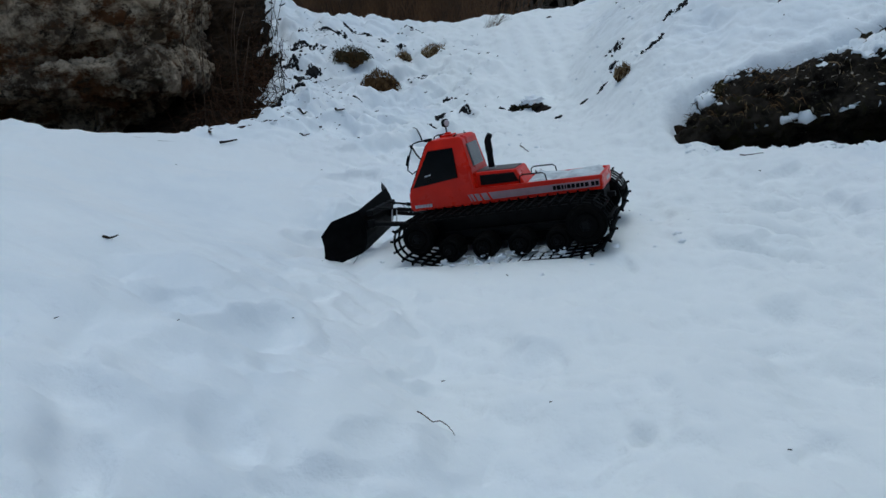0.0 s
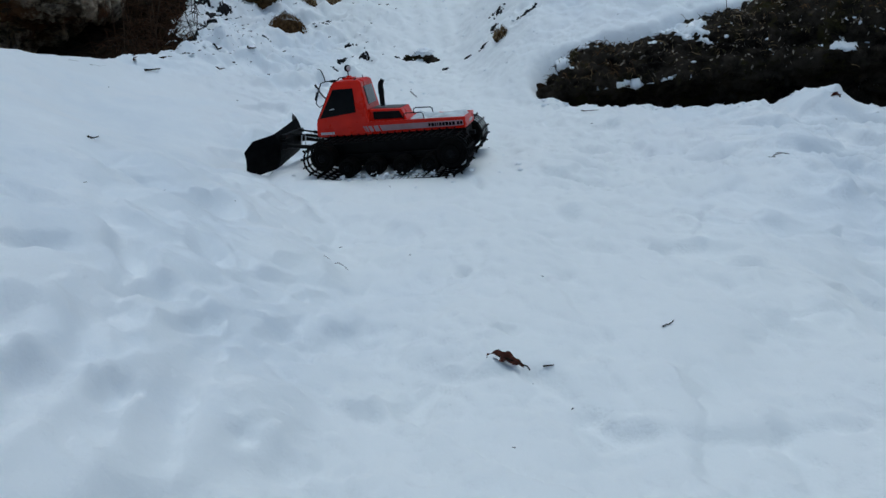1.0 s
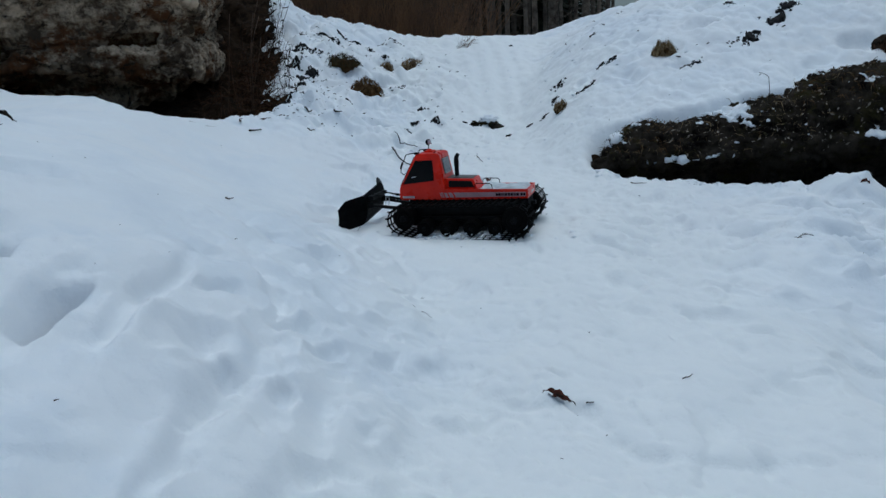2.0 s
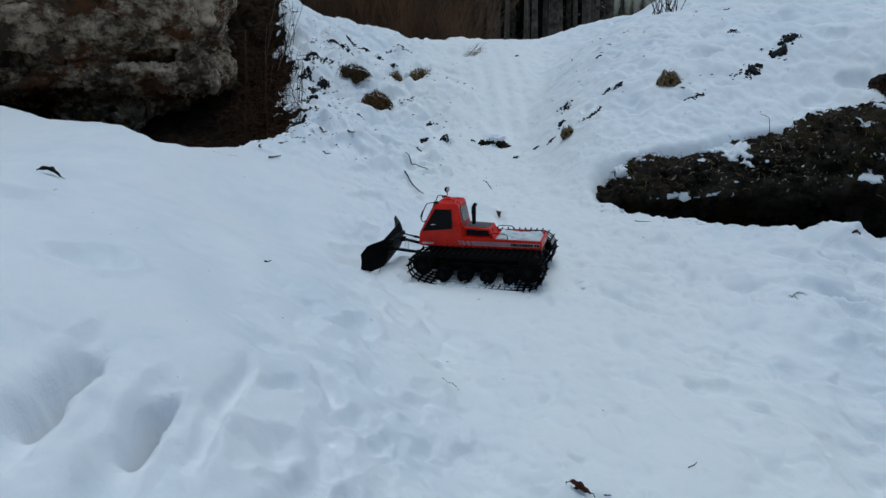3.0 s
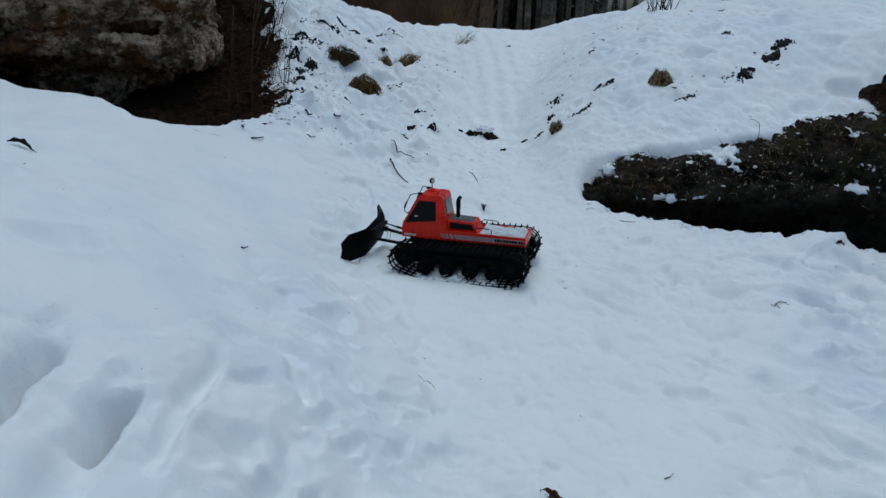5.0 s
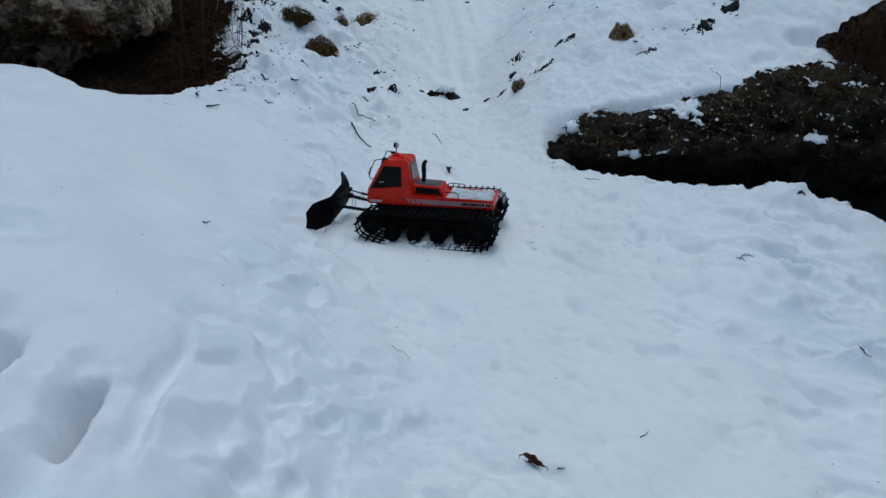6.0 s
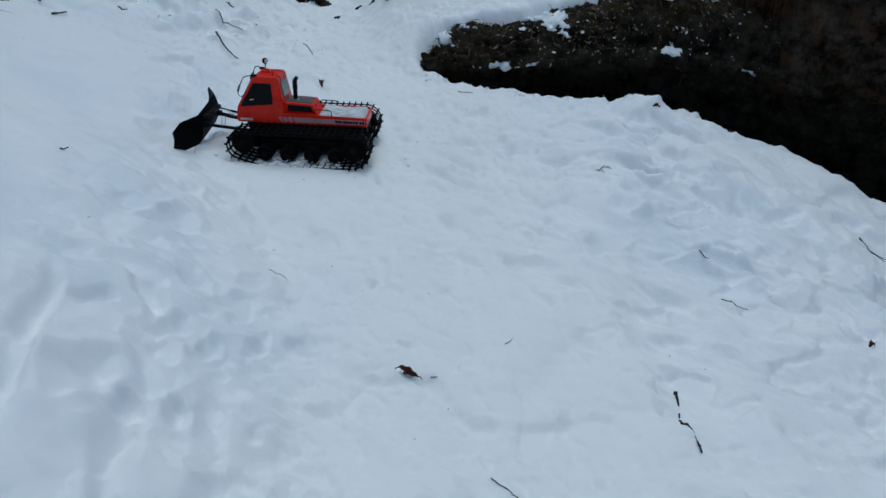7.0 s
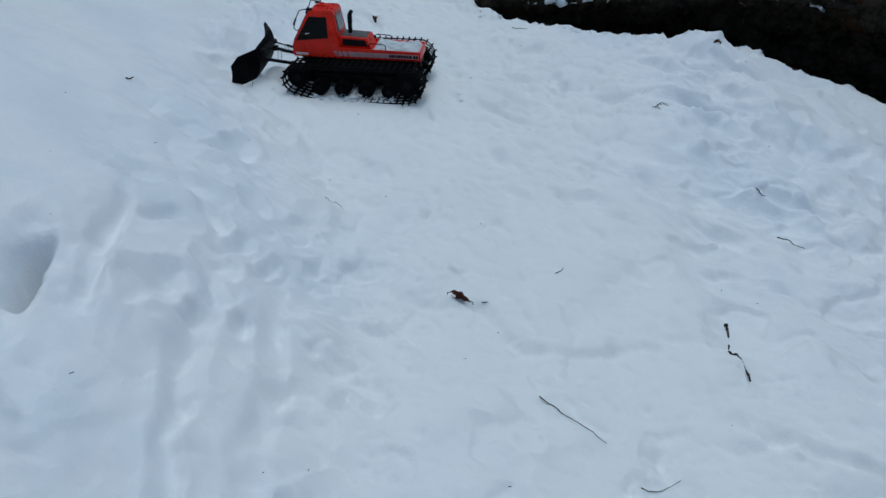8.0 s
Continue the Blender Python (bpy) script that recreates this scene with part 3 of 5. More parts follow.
def rock_wall(name, plan, steps, material, seed, rough, columns, rows, strata=0.0, blocky=1.7, gritty=0.18, carve=None, focus=(0.0, 0.0)):
    """A rock face along a plan of (x, y, scale of height, foot); steps: (height, how far it stands back) from foot to crown."""
    plan = np.array(plan, float)
    run = np.concatenate([[0], np.cumsum(np.hypot(*np.diff(plan[:, :2], axis=0).T))])
    u = np.linspace(0, run[-1], columns)
    base = np.stack([np.interp(u, run, plan[:, k]) for k in range(4)], -1)
    for _ in range(6):
        base[1:-1] = 0.25 * base[:-2] + 0.5 * base[1:-1] + 0.25 * base[2:]
    way = np.gradient(base[:, :2], axis=0)
    way /= np.linalg.norm(way, axis=1, keepdims=True)
    back = np.stack([-way[:, 1], way[:, 0]], -1)
    steps = np.array(steps, float)
    length = np.concatenate([[0], np.cumsum(np.hypot(*np.diff(steps, axis=0).T))])
    v = np.linspace(0, length[-1], rows)
    if focus[1]:  # most rows where the face is seen
        v = np.interp(np.linspace(0, 1, rows), (0, 0.12, 0.86, 1), (0, focus[0], focus[1], length[-1]))
    up, off = np.interp(v, length, steps[:, 0]), np.interp(v, length, steps[:, 1])
    pts = np.zeros((rows, columns, 3))
    for i in range(rows):
        wob = 0.02 * np.sin(u * 5.0 + seed) + 0.012 * np.sin(u * 13 + 2 * seed)
        z = base[:, 3] + up[i] * base[:, 2] + wob * (up[i] > 0)
        pts[i, :, :2] = base[:, :2] + back * off[i]
        pts[i, :, 2] = z
    across = np.gradient(pts, axis=1)
    along = np.gradient(pts, axis=0)
    normal = np.cross(across, along)
    normal /= np.linalg.norm(normal, axis=2, keepdims=True) + 1e-9
    push = np.zeros((rows, columns))
    for i in range(rows):
        for j in range(columns):
            p = Vector(pts[i, j])
            wide = Vector((p.x * 2.6 + seed, p.y * 2.6, p.z * 6.5)) + 0.14 * noise.noise_vector(p * 5.0)
            near, cells = noise.voronoi(wide)
            block = noise.noise(cells[0] * 7.31)
            crack = max(0.0, 1 - (near[1] - near[0]) / 0.16)
            push[i, j] = rough * (0.55 * noise.fractal(p * 3.1 + Vector((seed, 2, 1)), 1.0, 2.0, 6) + blocky * (block - 0.53 * crack * crack) + gritty * noise.fractal(p * 30 + Vector((seed, 0, 4)), 0.6, 2.0, 3))
            if strata:
                push[i, j] += strata * (noise.noise(Vector((p.x * 1.5, p.y * 1.5, p.z * 17 + seed))) + 0.5 * noise.noise(Vector((p.x * 3, p.y * 3, p.z * 45 + seed))))
    if carve is not None:
        push -= carve(pts[..., 0], pts[..., 1], pts[..., 2])
    skin = pts + normal * push[..., None]
    return fast_sheet(name, skin, material), skin


overhang, overhang_skin = rock_wall(
    "overhanging_rock",
    [(-3.5, 1.85, 0.1, -0.3), (-3.2, 2.0, 1.0, 0.05), (-2.4, 2.32, 1.0, 0.05), (-1.9, 2.52, 0.97, 0.04), (-1.5, 2.60, 0.98, 0.025), (-1.25, 2.66, 1.0, 0.005), (-1.11, 2.69, 1.0, 0), (-1.06, 2.79, 1.0, 0), (-1.07, 3.2, 1.05, 0.02), (-1.12, 3.7, 1.1, 0.05), (-1.3, 4.3, 1.1, 0.05), (-1.55, 4.7, 0.2, -0.3)],
    [(-0.45, 0.80), (-0.2, 0.72), (-0.02, 0.60), (0.08, 0.52), (0.13, 0.40), (0.150, 0.20), (0.166, 0.045), (0.20, 0.0), (0.29, 0.0), (0.315, 0.03), (0.34, 0.045), (0.39, 0.02), (0.50, -0.035), (0.65, -0.05), (0.85, -0.02), (1.05, 0.1), (1.2, 0.6), (1.2, 1.2), (0.5, 1.6), (-0.4, 1.7)],
    ROCK, 3.0, 0.040, 640, 340, 0.010, 1.2, 0.38,
    lambda x, y, z: 0.19 * smooth(0.155, 0.10, z) * smooth(-0.1, 0.02, z) + 0.13 * np.exp(-(((z - 0.335 - 0.012 * np.sin(9 * x)) / 0.017) ** 4)) * (smooth(-1.48, -1.40, x) * smooth(-1.12, -1.20, x) + smooth(-1.58, -1.64, x) * smooth(-1.95, -1.8, x)) - 0.022 * smooth(0.16, 0.20, z) * smooth(0.325, 0.30, z) * smooth(-1.45, -1.40, x),
    (0.45, 1.65),
)
tagged(overhang, "weathered grey sandstone overhang with rusty stains", "rock")

ledge, ledge_skin = rock_wall(
    "rock_ledge",
    [(0.50, 2.30, 0.02, -0.50), (0.57, 2.24, 0.06, -0.245), (0.66, 2.15, 0.27, -0.215), (0.80, 2.06, 0.48, -0.185), (0.95, 2.02, 0.56, -0.17), (1.12, 2.0, 0.63, -0.16), (1.20, 1.99, 0.66, -0.16), (1.30, 1.98, 0.67, -0.16), (1.45, 1.97, 0.87, -0.16), (1.64, 1.95, 1.06, -0.16), (1.76, 1.93, 1.18, -0.16), (1.95, 1.86, 1.16, -0.16), (2.15, 1.65, 1.2, -0.16), (2.4, 1.25, 1.2, -0.12), (2.8, 0.6, 1.4, -0.1), (3.2, -0.4, 1.4, -0.1), (3.45, -0.8, 0.1, -0.7)],
    [(-0.55, 0.20), (-0.30, 0.15), (-0.12, 0.07), (-0.03, 0.005), (0.03, 0.0), (0.10, 0.02), (0.16, 0.05), (0.21, 0.10), (0.245, 0.17), (0.262, 0.3), (0.2, 0.5), (-0.4, 0.7)],
    MOSSY, 8.0, 0.045, 640, 260, 0.006, 0.8, 0.34,
    lambda x, y, z: -0.045 * smooth(-0.095, -0.12, z) * smooth(-0.22, -0.15, z) * smooth(1.50, 1.58, x) * smooth(1.88, 1.80, x),
)
tagged(ledge, "dark wet mossy rock ledge under the snow bank", "rock")

block, block_skin = rock_wall(
    "rock_block",
    [(1.87, 2.42, 0.20, 0.20), (1.945, 2.18, 0.85, 0.16), (2.005, 1.98, 1.62, 0.09), (2.06, 1.80, 2.08, 0.02), (2.14, 1.60, 2.05, 0), (2.34, 1.20, 1.0, 0), (2.72, 0.55, 1.1, 0), (3.15, -0.4, 1.1, 0), (3.4, -0.8, 0.1, -0.6)],
    [(-0.05, 0.45), (-0.10, 0.30), (-0.13, 0.05), (-0.10, 0.0), (0.02, -0.01), (0.18, 0.03), (0.30, 0.10), (0.42, 0.24), (0.45, 0.42), (0.25, 0.62), (-0.4, 0.75)],
    BLOCK_ROCK, 15.0, 0.050, 320, 160, 0.012, 1.2, 0.28,
)
tagged(block, "brown-black overhanging rock block with a hollow beneath", "rock")


def crust(name, skin, x_range, want, thick, label, seed):
    """Snow caught on a rock: a skin that stands proud of the stone in patches and dips under it elsewhere."""
    cols = (skin[:, :, 0].mean(0) > x_range[0]) & (skin[:, :, 0].mean(0) < x_range[1])
    some = skin[:, cols]
    normal = np.cross(np.gradient(some, axis=1), np.gradient(some, axis=0))
    normal /= np.linalg.norm(normal, axis=2, keepdims=True) + 1e-9
    up = np.clip(normal[..., 2], -1, 1)
    x, y, z = some[..., 0], some[..., 1], some[..., 2]
    field = 1.15 * fbm(x + 0.7 * z, y + z, 0.075, seed, 5, 0.68) + want(x, y, z, up) - 0.22
    lift = np.clip(field, -0.6, 0.35) * thick
    lift[0, :], lift[-1, :], lift[:, 0], lift[:, -1] = -0.02, -0.02, -0.02, -0.02
    ob = fast_sheet(name, some + normal * lift[..., None], SNOW_LOOSE)
    return tagged(ob, label, "snow", kind="stuff")


crust(
    "snow_crust", ledge_skin, (0.60, 2.4),
    lambda x, y, z, up: -1.25 - 2 * smooth(1.9, 2.05, x) - smooth(0.0, -0.3, up) - 1.2 * smooth(-0.17, -0.20, z) - 1.2 * smooth(-0.125, -0.145, z) * (x > 0.95) + 0.45 * up * smooth(1.55, 1.15, x) - 1.3 * smooth(-0.06, -0.10, z) * smooth(0.78, 0.84, x) * smooth(1.5, 1.4, x) + 0.36 * smooth(0.55, 0.95, up) * smooth(1.25, 1.45, x) + 0.62 * smooth(-0.08, 0.0, z) * smooth(1.45, 1.2, x) + 1.5 * np.exp(-((x - 1.16) ** 2) / 0.006 - (z + 0.015) ** 2 / 0.0016) + 1.0 * np.exp(-((x - 0.755) ** 2) / 0.0007 - (z + 0.13) ** 2 / 0.0006) + 1.9 * np.exp(-((x - 1.69) ** 2) / 0.007 - (z + 0.105) ** 2 / 0.0005),
    0.022, "patches of granular snow caught on the rock ledge", 41,
)


def skin_spots(skin, count, seed, keep):
    """Places and outward ways on a rock, picked at random where keep() allows."""
    pick = random.Random(seed)
    normal = np.cross(np.gradient(skin, axis=1), np.gradient(skin, axis=0))
    normal /= np.linalg.norm(normal, axis=2, keepdims=True) + 1e-9
    out = []
    for _ in range(count * 40):
        i, j = pick.randrange(2, skin.shape[0] - 2), pick.randrange(2, skin.shape[1] - 2)
        if keep(*skin[i, j], normal[i, j, 2]):
            out.append((Vector(skin[i, j]), Vector(normal[i, j])))
            if len(out) == count:
                break
    return out

# ---------------------------------------------------------------- plants, litter and woods
luck = random.Random(11)


def blade(bm, root, tip, width, bend=0.3):
    """A flat tapering grass blade that droops."""
    root, tip = Vector(root), Vector(tip)
    way = tip - root
    side = way.cross(Vector((luck.uniform(-1, 1), luck.uniform(-1, 1), 0.3))).normalized() * width
    mid = root + 0.55 * way + Vector((0, 0, bend * way.length * 0.35))
    a, b = bm.verts.new(root - side), bm.verts.new(root + side)
    c, d = bm.verts.new(mid + side * 0.7), bm.verts.new(mid - side * 0.7)
    e = bm.verts.new(tip)
    bm.faces.new((a, b, c, d))
    bm.faces.new((d, c, e))


def clod_mesh(bm, m, seed, ragged=0.35, detail=3):
    """An uneven lump, about one unit wide."""
    made = bmesh.ops.create_icosphere(bm, subdivisions=detail, radius=0.5)["verts"]
    for v in made:
        p = v.co.normalized()
        v.co = p * 0.5 * (1 + ragged * noise.fractal(p * 1.8 + Vector((seed, 0, 0)), 0.9, 2.0, 4))
        v.co = m @ v.co
    return bm


def grass_tuft(x, y, wide, high, count, material, label, lean=(0, -0.3), earth=True):
    """A matted clump of dead grass, combed flat down the slope over its lump of earth; without earth, a few thin stalks."""
    base = on_snow(x, y, -0.10 * high if earth else 0.0)
    ob = thing("grass_tuft", Matrix.Translation(base), label, "dead grass", "grass tufts in the snow")
    bm = bmesh.new()
    if not earth:
        for _ in range(count):
            a, r = luck.uniform(0, 6.283), math.sqrt(luck.uniform(0, 1)) * 0.46 * wide
            root = Vector((r * math.cos(a), 0.02 + 0.72 * r * math.sin(a), -0.004))
            tip = root + Vector((math.cos(a), math.sin(a), 0)) * 0.3 * wide + Vector((lean[0] * high * luck.uniform(0.2, 1.1), 0, high * luck.uniform(0.2, 1)))
            blade(bm, root, tip, luck.uniform(0.0006, 0.0014), luck.uniform(0.2, 0.7))
        tagged(part("foliage", bm, material, ob), kind="stuff")
        return ob
    k = luck.uniform(0, 99)
    part("earth", clod_mesh(bmesh.new(), Matrix.Translation((0, 0.02, -0.05 * high)) @ Matrix.Diagonal((wide * 1.0, wide * 0.8, high * 1.05, 1)), k, 0.4, 4), THATCH, ob, smooth_faces=True)

    def on_dome(u, v):
        q = min(u * u + v * v, 1.0)
        swell = 1 + 0.40 * noise.noise(Vector((2.2 * u + k, 2.2 * v, 0)))
        return Vector((u * 0.60 * wide, 0.02 + v * 0.50 * wide, high * (0.64 * math.sqrt(1 - q) * swell - 0.04)))

    for _ in range(int(count * 2.6)):
        a, r = luck.uniform(0, 6.283), math.sqrt(luck.uniform(0, 0.92))
        u, v = r * math.cos(a), r * math.sin(a)
        du, dv = lean[0] + 0.45 * u + luck.gauss(0, 0.30), -0.75 + lean[1] + luck.gauss(0, 0.25)
        far = luck.uniform(0.18, 0.50) / math.hypot(du, dv)
        rise = luck.random() ** 3
        line = [on_dome(u + du * far * w, v + dv * far * w) + Vector((0, 0, luck.uniform(-0.004, 0.003) + 0.026 * w * w * rise)) for w in (0, 0.5, 1.0)]
        side = (line[1] - line[0]).cross(Vector((0, 0, 1)) + 0.6 * Vector((luck.gauss(0, 1), luck.gauss(0, 1), 0))).normalized() * luck.uniform(0.0008, 0.0019)
        p = [bm.verts.new(q) for q in (line[0] - side, line[0] + side, line[1] + side * 0.8, line[1] - side * 0.8, line[2])]
        bm.faces.new((p[0], p[1], p[2], p[3]))
        bm.faces.new((p[3], p[2], p[4]))
    tagged(part("foliage", bm, material, ob), kind="stuff")
    return ob


def stick(name, points, radius, material, label, category, tip=0.5, lift=0.6, sides=6):
    """A twig along a few places of the plan, lying on the snow."""
    pts = []
    for (x0, y0), (x1, y1) in zip(points, points[1:]):
        for k in range(9):
            u = k / 9
            pts.append((x0 + (x1 - x0) * u, y0 + (y1 - y0) * u))
    pts.append(points[-1])
    for _ in range(12):  # rounds the bends
        pts = [pts[0]] + [tuple((a + 2 * b + c) / 4 for a, b, c in zip(p, q, r)) for p, q, r in zip(pts, pts[1:], pts[2:])] + [pts[-1]]
    line = [on_snow(x + luck.uniform(-1, 1) * radius * 0.6, y + luck.uniform(-1, 1) * radius * 0.6, radius * (lift + 0.5) + luck.uniform(0, 0.7) * radius) for x, y in pts]
    if name == "stick":  # too stiff to follow the snow
        for k, p in enumerate(line):
            p.z = line[0].z + (line[-1].z - line[0].z) * k / (len(line) - 1) + 0.004
    for k in range(len(line)):  # stiff: bridges the dents below it
        some = line[max(k - 8, 0):k + 9]
        line[k].z = max(line[k].z, sum(p.z for p in some) / len(some) + 0.3 * radius)
    return single(name, tube(bmesh.new(), line, radius, sides, radius * tip), material, label, category, "twigs on the snow", smooth_faces=True)


def leaf(x, y, length, wide, turn, curl, material, label):
    """A withered leaf: a curled blade with a midrib, on a stem."""
    ob = thing("leaf", snow_tilt(x, y, turn) @ Matrix.Translation((0, 0, 0.002)), label, "leaf", "leaves on the snow")
    bm = bmesh.new()
    rows = []
    for i in range(13):
        u = i / 12
        half = wide * 0.5 * math.sin(math.pi * min(u * 0.97 + 0.03, 1)) ** 0.8 * (1.15 - 0.5 * u)
        rows.append([((u - 0.5) * length, v * half * math.cos(curl * v * 0.9), abs(v) ** 1.5 * half * math.sin(curl) + 0.010 * math.sin(3.1 * u) * curl + 0.0022 * math.sin(19 * u + 4 * v)) for v in (-1, -0.66, -0.33, 0, 0.33, 0.66, 1)])
    sheet(bm, rows)
    bmesh.ops.solidify(bm, geom=bm.faces[:], thickness=0.0006)
    part("blade", bm, material, ob, smooth_faces=True)
    bm = bmesh.new()
    tube(bm, [(length * (u - 0.5), 0.0, 0.0008 + 0.010 * math.sin(3.1 * u) * curl) for u in (0.05, 0.3, 0.6, 0.95)] + [(length * 0.58, 0.002, 0.0), (length * 0.68, -0.002, -0.001)], 0.0009, 5)
    part("stem", bm, TWIG, ob)
    return ob


def soil_patch(x, y, wide, deep, high, turn=0, material=STONY, label="dark wet bare earth breaking through the snow"):
    """A ragged spot of crumbled earth: only its crumbs stand out of the snow."""
    u, v = np.meshgrid(np.linspace(-1, 1, 44), np.linspace(-1, 1, 44))
    c, s = math.cos(radians(turn)), math.sin(radians(turn))
    px, py = x + 0.5 * (c * u * wide - s * v * deep), y + 0.5 * (s * u * wide + c * v * deep)
    k = luck.uniform(0, 50)
    snow_z = np.array([[on_snow(a, b).z for a, b in zip(*row)] for row in zip(px, py)])
    rise = 0.40 - (u * u + v * v) * 1.15 + 1.3 * fbm(px + k, py, 0.038, 51, 4, 0.8)
    rise[0, :], rise[-1, :], rise[:, 0], rise[:, -1] = -1, -1, -1, -1
    ob = fast_sheet("earth_clod", np.stack([px, py, snow_z + np.clip(rise, -0.8, 0.45) * min(high, 0.05) * 0.55], -1), material)
    bm = bmesh.new()
    for _ in range(int(8 + 200 * wide)):
        a, b = luck.gauss(0, 0.28), luck.gauss(0, 0.28)
        r = luck.uniform(0.002, 0.008)
        p = on_snow(x + c * a * wide - s * b * deep, y + s * a * wide + c * b * deep, r * 0.1)
        clod_mesh(bm, Matrix.Translation(p) @ pose(0, 0, 0, luck.uniform(-40, 40), luck.uniform(-40, 40), luck.uniform(0, 180)) @ Matrix.Diagonal((r * 2.4, r * 1.5, r * 1.2, 1)), luck.uniform(0, 9), 0.7, 1)
    tagged(part("crumbled_earth", bm, material, ob), kind="stuff")
    return tagged(ob, label, "earth", "bare spots in the snow")


# tufts and bare spots on the two banks
grass_tuft(-0.279, 3.205, 0.15, 0.125, 240, BROWN_GRASS, "brown dead grass over dark earth on the bank")
grass_tuft(-0.024, 3.63, 0.14, 0.090, 220, STRAW, "straw-coloured grass clump bent flat in the snow", (0.3, -0.3))
grass_tuft(-0.178, 3.56, 0.07, 0.065, 90, STRAW, "small brown grass clump half sunk in snow")
grass_tuft(-0.424, 3.42, 0.19, 0.095, 200, TURF, "dull green-brown turf showing through snow")
grass_tuft(0.622, 2.57, 0.062, 0.06, 120, STRAW, "rust-brown grass clump at the foot of the bank")
grass_tuft(1.095, 2.62, 0.10, 0.10, 260, STRAW, "pale yellow grass clump on the snow bank", (-0.1, -0.2))
grass_tuft(0.28, 3.95, 0.10, 0.10, 44, BROWN_GRASS, "thin dry grass stalks on the crest", (0.9, -0.2), False)
for x, y, w, d, h, turn in (
    (-0.508, 3.74, 0.13, 0.06, 0.05, 10), (-0.216, 3.95, 0.05, 0.03, 0.03, 0), (-0.129, 3.97, 0.09, 0.03, 0.03, -15), (-0.646, 3.50, 0.12, 0.08, 0.06, 0), (-0.56, 3.46, 0.09, 0.05, 0.04, 5),
    (0.003, 3.11, 0.04, 0.03, 0.03, 0), (-0.13, 3.33, 0.07, 0.04, 0.035, 0), (0.066, 2.87, 0.045, 0.03, 0.03, 30), (0.211, 2.90, 0.03, 0.02, 0.02, 0), (0.397, 2.69, 0.03, 0.012, 0.015, 0), (0.498, 2.72, 0.035, 0.018, 0.02, 25),
    (0.724, 2.61, 0.05, 0.03, 0.03, 0), (0.771, 2.65, 0.04, 0.025, 0.03, 40), (0.675, 2.89, 0.05, 0.09, 0.05, 10), (0.89, 2.75, 0.06, 0.03, 0.03, 0), (0.84, 2.76, 0.03, 0.02, 0.02, 0), (1.167, 2.49, 0.09, 0.025, 0.025, 20),
    (1.446, 2.58, 0.14, 0.07, 0.05, 8), (1.62, 2.68, 0.09, 0.06, 0.05, -10), (1.70, 2.74, 0.11, 0.06, 0.06, 12), (0.56, 2.66, 0.04, 0.02, 0.02, 0), (0.62, 2.74, 0.035, 0.03, 0.03, 50), (-0.03, 2.93, 0.05, 0.03, 0.025, 0), (-0.06, 2.80, 0.03, 0.02, 0.02, 0),
    (-0.45, 3.90, 0.07, 0.03, 0.04, -12), (-0.36, 3.83, 0.06, 0.03, 0.04, -20), (-0.27, 3.76, 0.05, 0.03, 0.04, -25), (-0.19, 3.70, 0.05, 0.03, 0.04, -20), (-0.56, 3.28, 0.07, 0.05, 0.05, 15), (-0.61, 3.08, 0.08, 0.04, 0.05, 0), (-0.50, 3.05, 0.04, 0.03, 0.03, 30), (-0.36, 2.97, 0.03, 0.02, 0.03, 0), (-0.60, 2.75, 0.08, 0.04, 0.04, -10), (-0.66, 2.62, 0.09, 0.04, 0.04, 0)):
    soil_patch(x, y, w, d, h, turn)
for x, y, w, d, h, turn in ((1.82, 3.72, 0.10, 0.07, 0.06, 10), (2.11, 4.11, 0.12, 0.10, 0.07, 60), (1.51, 2.93, 0.07, 0.035, 0.03, 15), (0.578, 3.91, 0.022, 0.014, 0.02, 0), (0.885, 3.12, 0.035, 0.016, 0.02, 35), (1.66, 3.40, 0.05, 0.03, 0.03, 0)):
    soil_patch(x, y, w, d, h, turn)
for x, y, w, d, h, turn, label in ((0.325, 2.885, 0.085, 0.05, 0.060, 5, "dark wet stone at the foot of the gully"), (0.255, 2.87, 0.05, 0.04, 0.04, 30, "small dark stone beside a larger stone"), (0.365, 2.86, 0.06, 0.035, 0.035, -20, "low dark stone half under snow")):
    single("stone", clod_mesh(bmesh.new(), Matrix.Diagonal((w, d, h, 1)), luck.uniform(0, 99), 0.7, 4), MOSSY, label, "stone", "stones in the gully", snow_tilt(x, y, turn) @ Matrix.Translation((0, 0, 0.0)), True)
single("snow_cap", clod_mesh(bmesh.new(), Matrix.Diagonal((0.070, 0.045, 0.03, 1)), 4.0, 0.7, 4), SNOW_LOOSE, "small cap of snow lying on a stone", "snow", "", snow_tilt(0.322, 2.89, 5) @ Matrix.Translation((0.004, -0.004, 0.026)), True)

# twigs, stalks and leaves
stick("stick", [(-0.138, 2.375), (-0.107, 2.26), (-0.064, 2.10)], 0.0036, TWIG, "dark bare stick lying on the snow", "stick")
stick("stick", [(-0.876, 4.10), (-0.82, 4.02), (-0.764, 3.937)], 0.005, TWIG, "dark bare stick on the high bank", "stick")
stick("twig", [(-0.669, 2.131), (-0.629, 2.165)], 0.004, TWIG, "short dark twig on smooth snow", "twig")
stick("twig", [(-0.131, 2.60), (-0.08, 2.56), (-0.03, 2.487)], 0.0026, TWIG, "thin bent twig on the snow", "twig")
stick("twig", [(0.213, 2.422), (0.228, 2.33), (0.229, 2.248)], 0.0020, RUSSET, "thin curved grass stalk on the snow", "twig")
stick("twig", [(-0.516, 2.572), (-0.48, 2.547)], 0.0042, TWIG, "short dark twig on the snow", "twig")
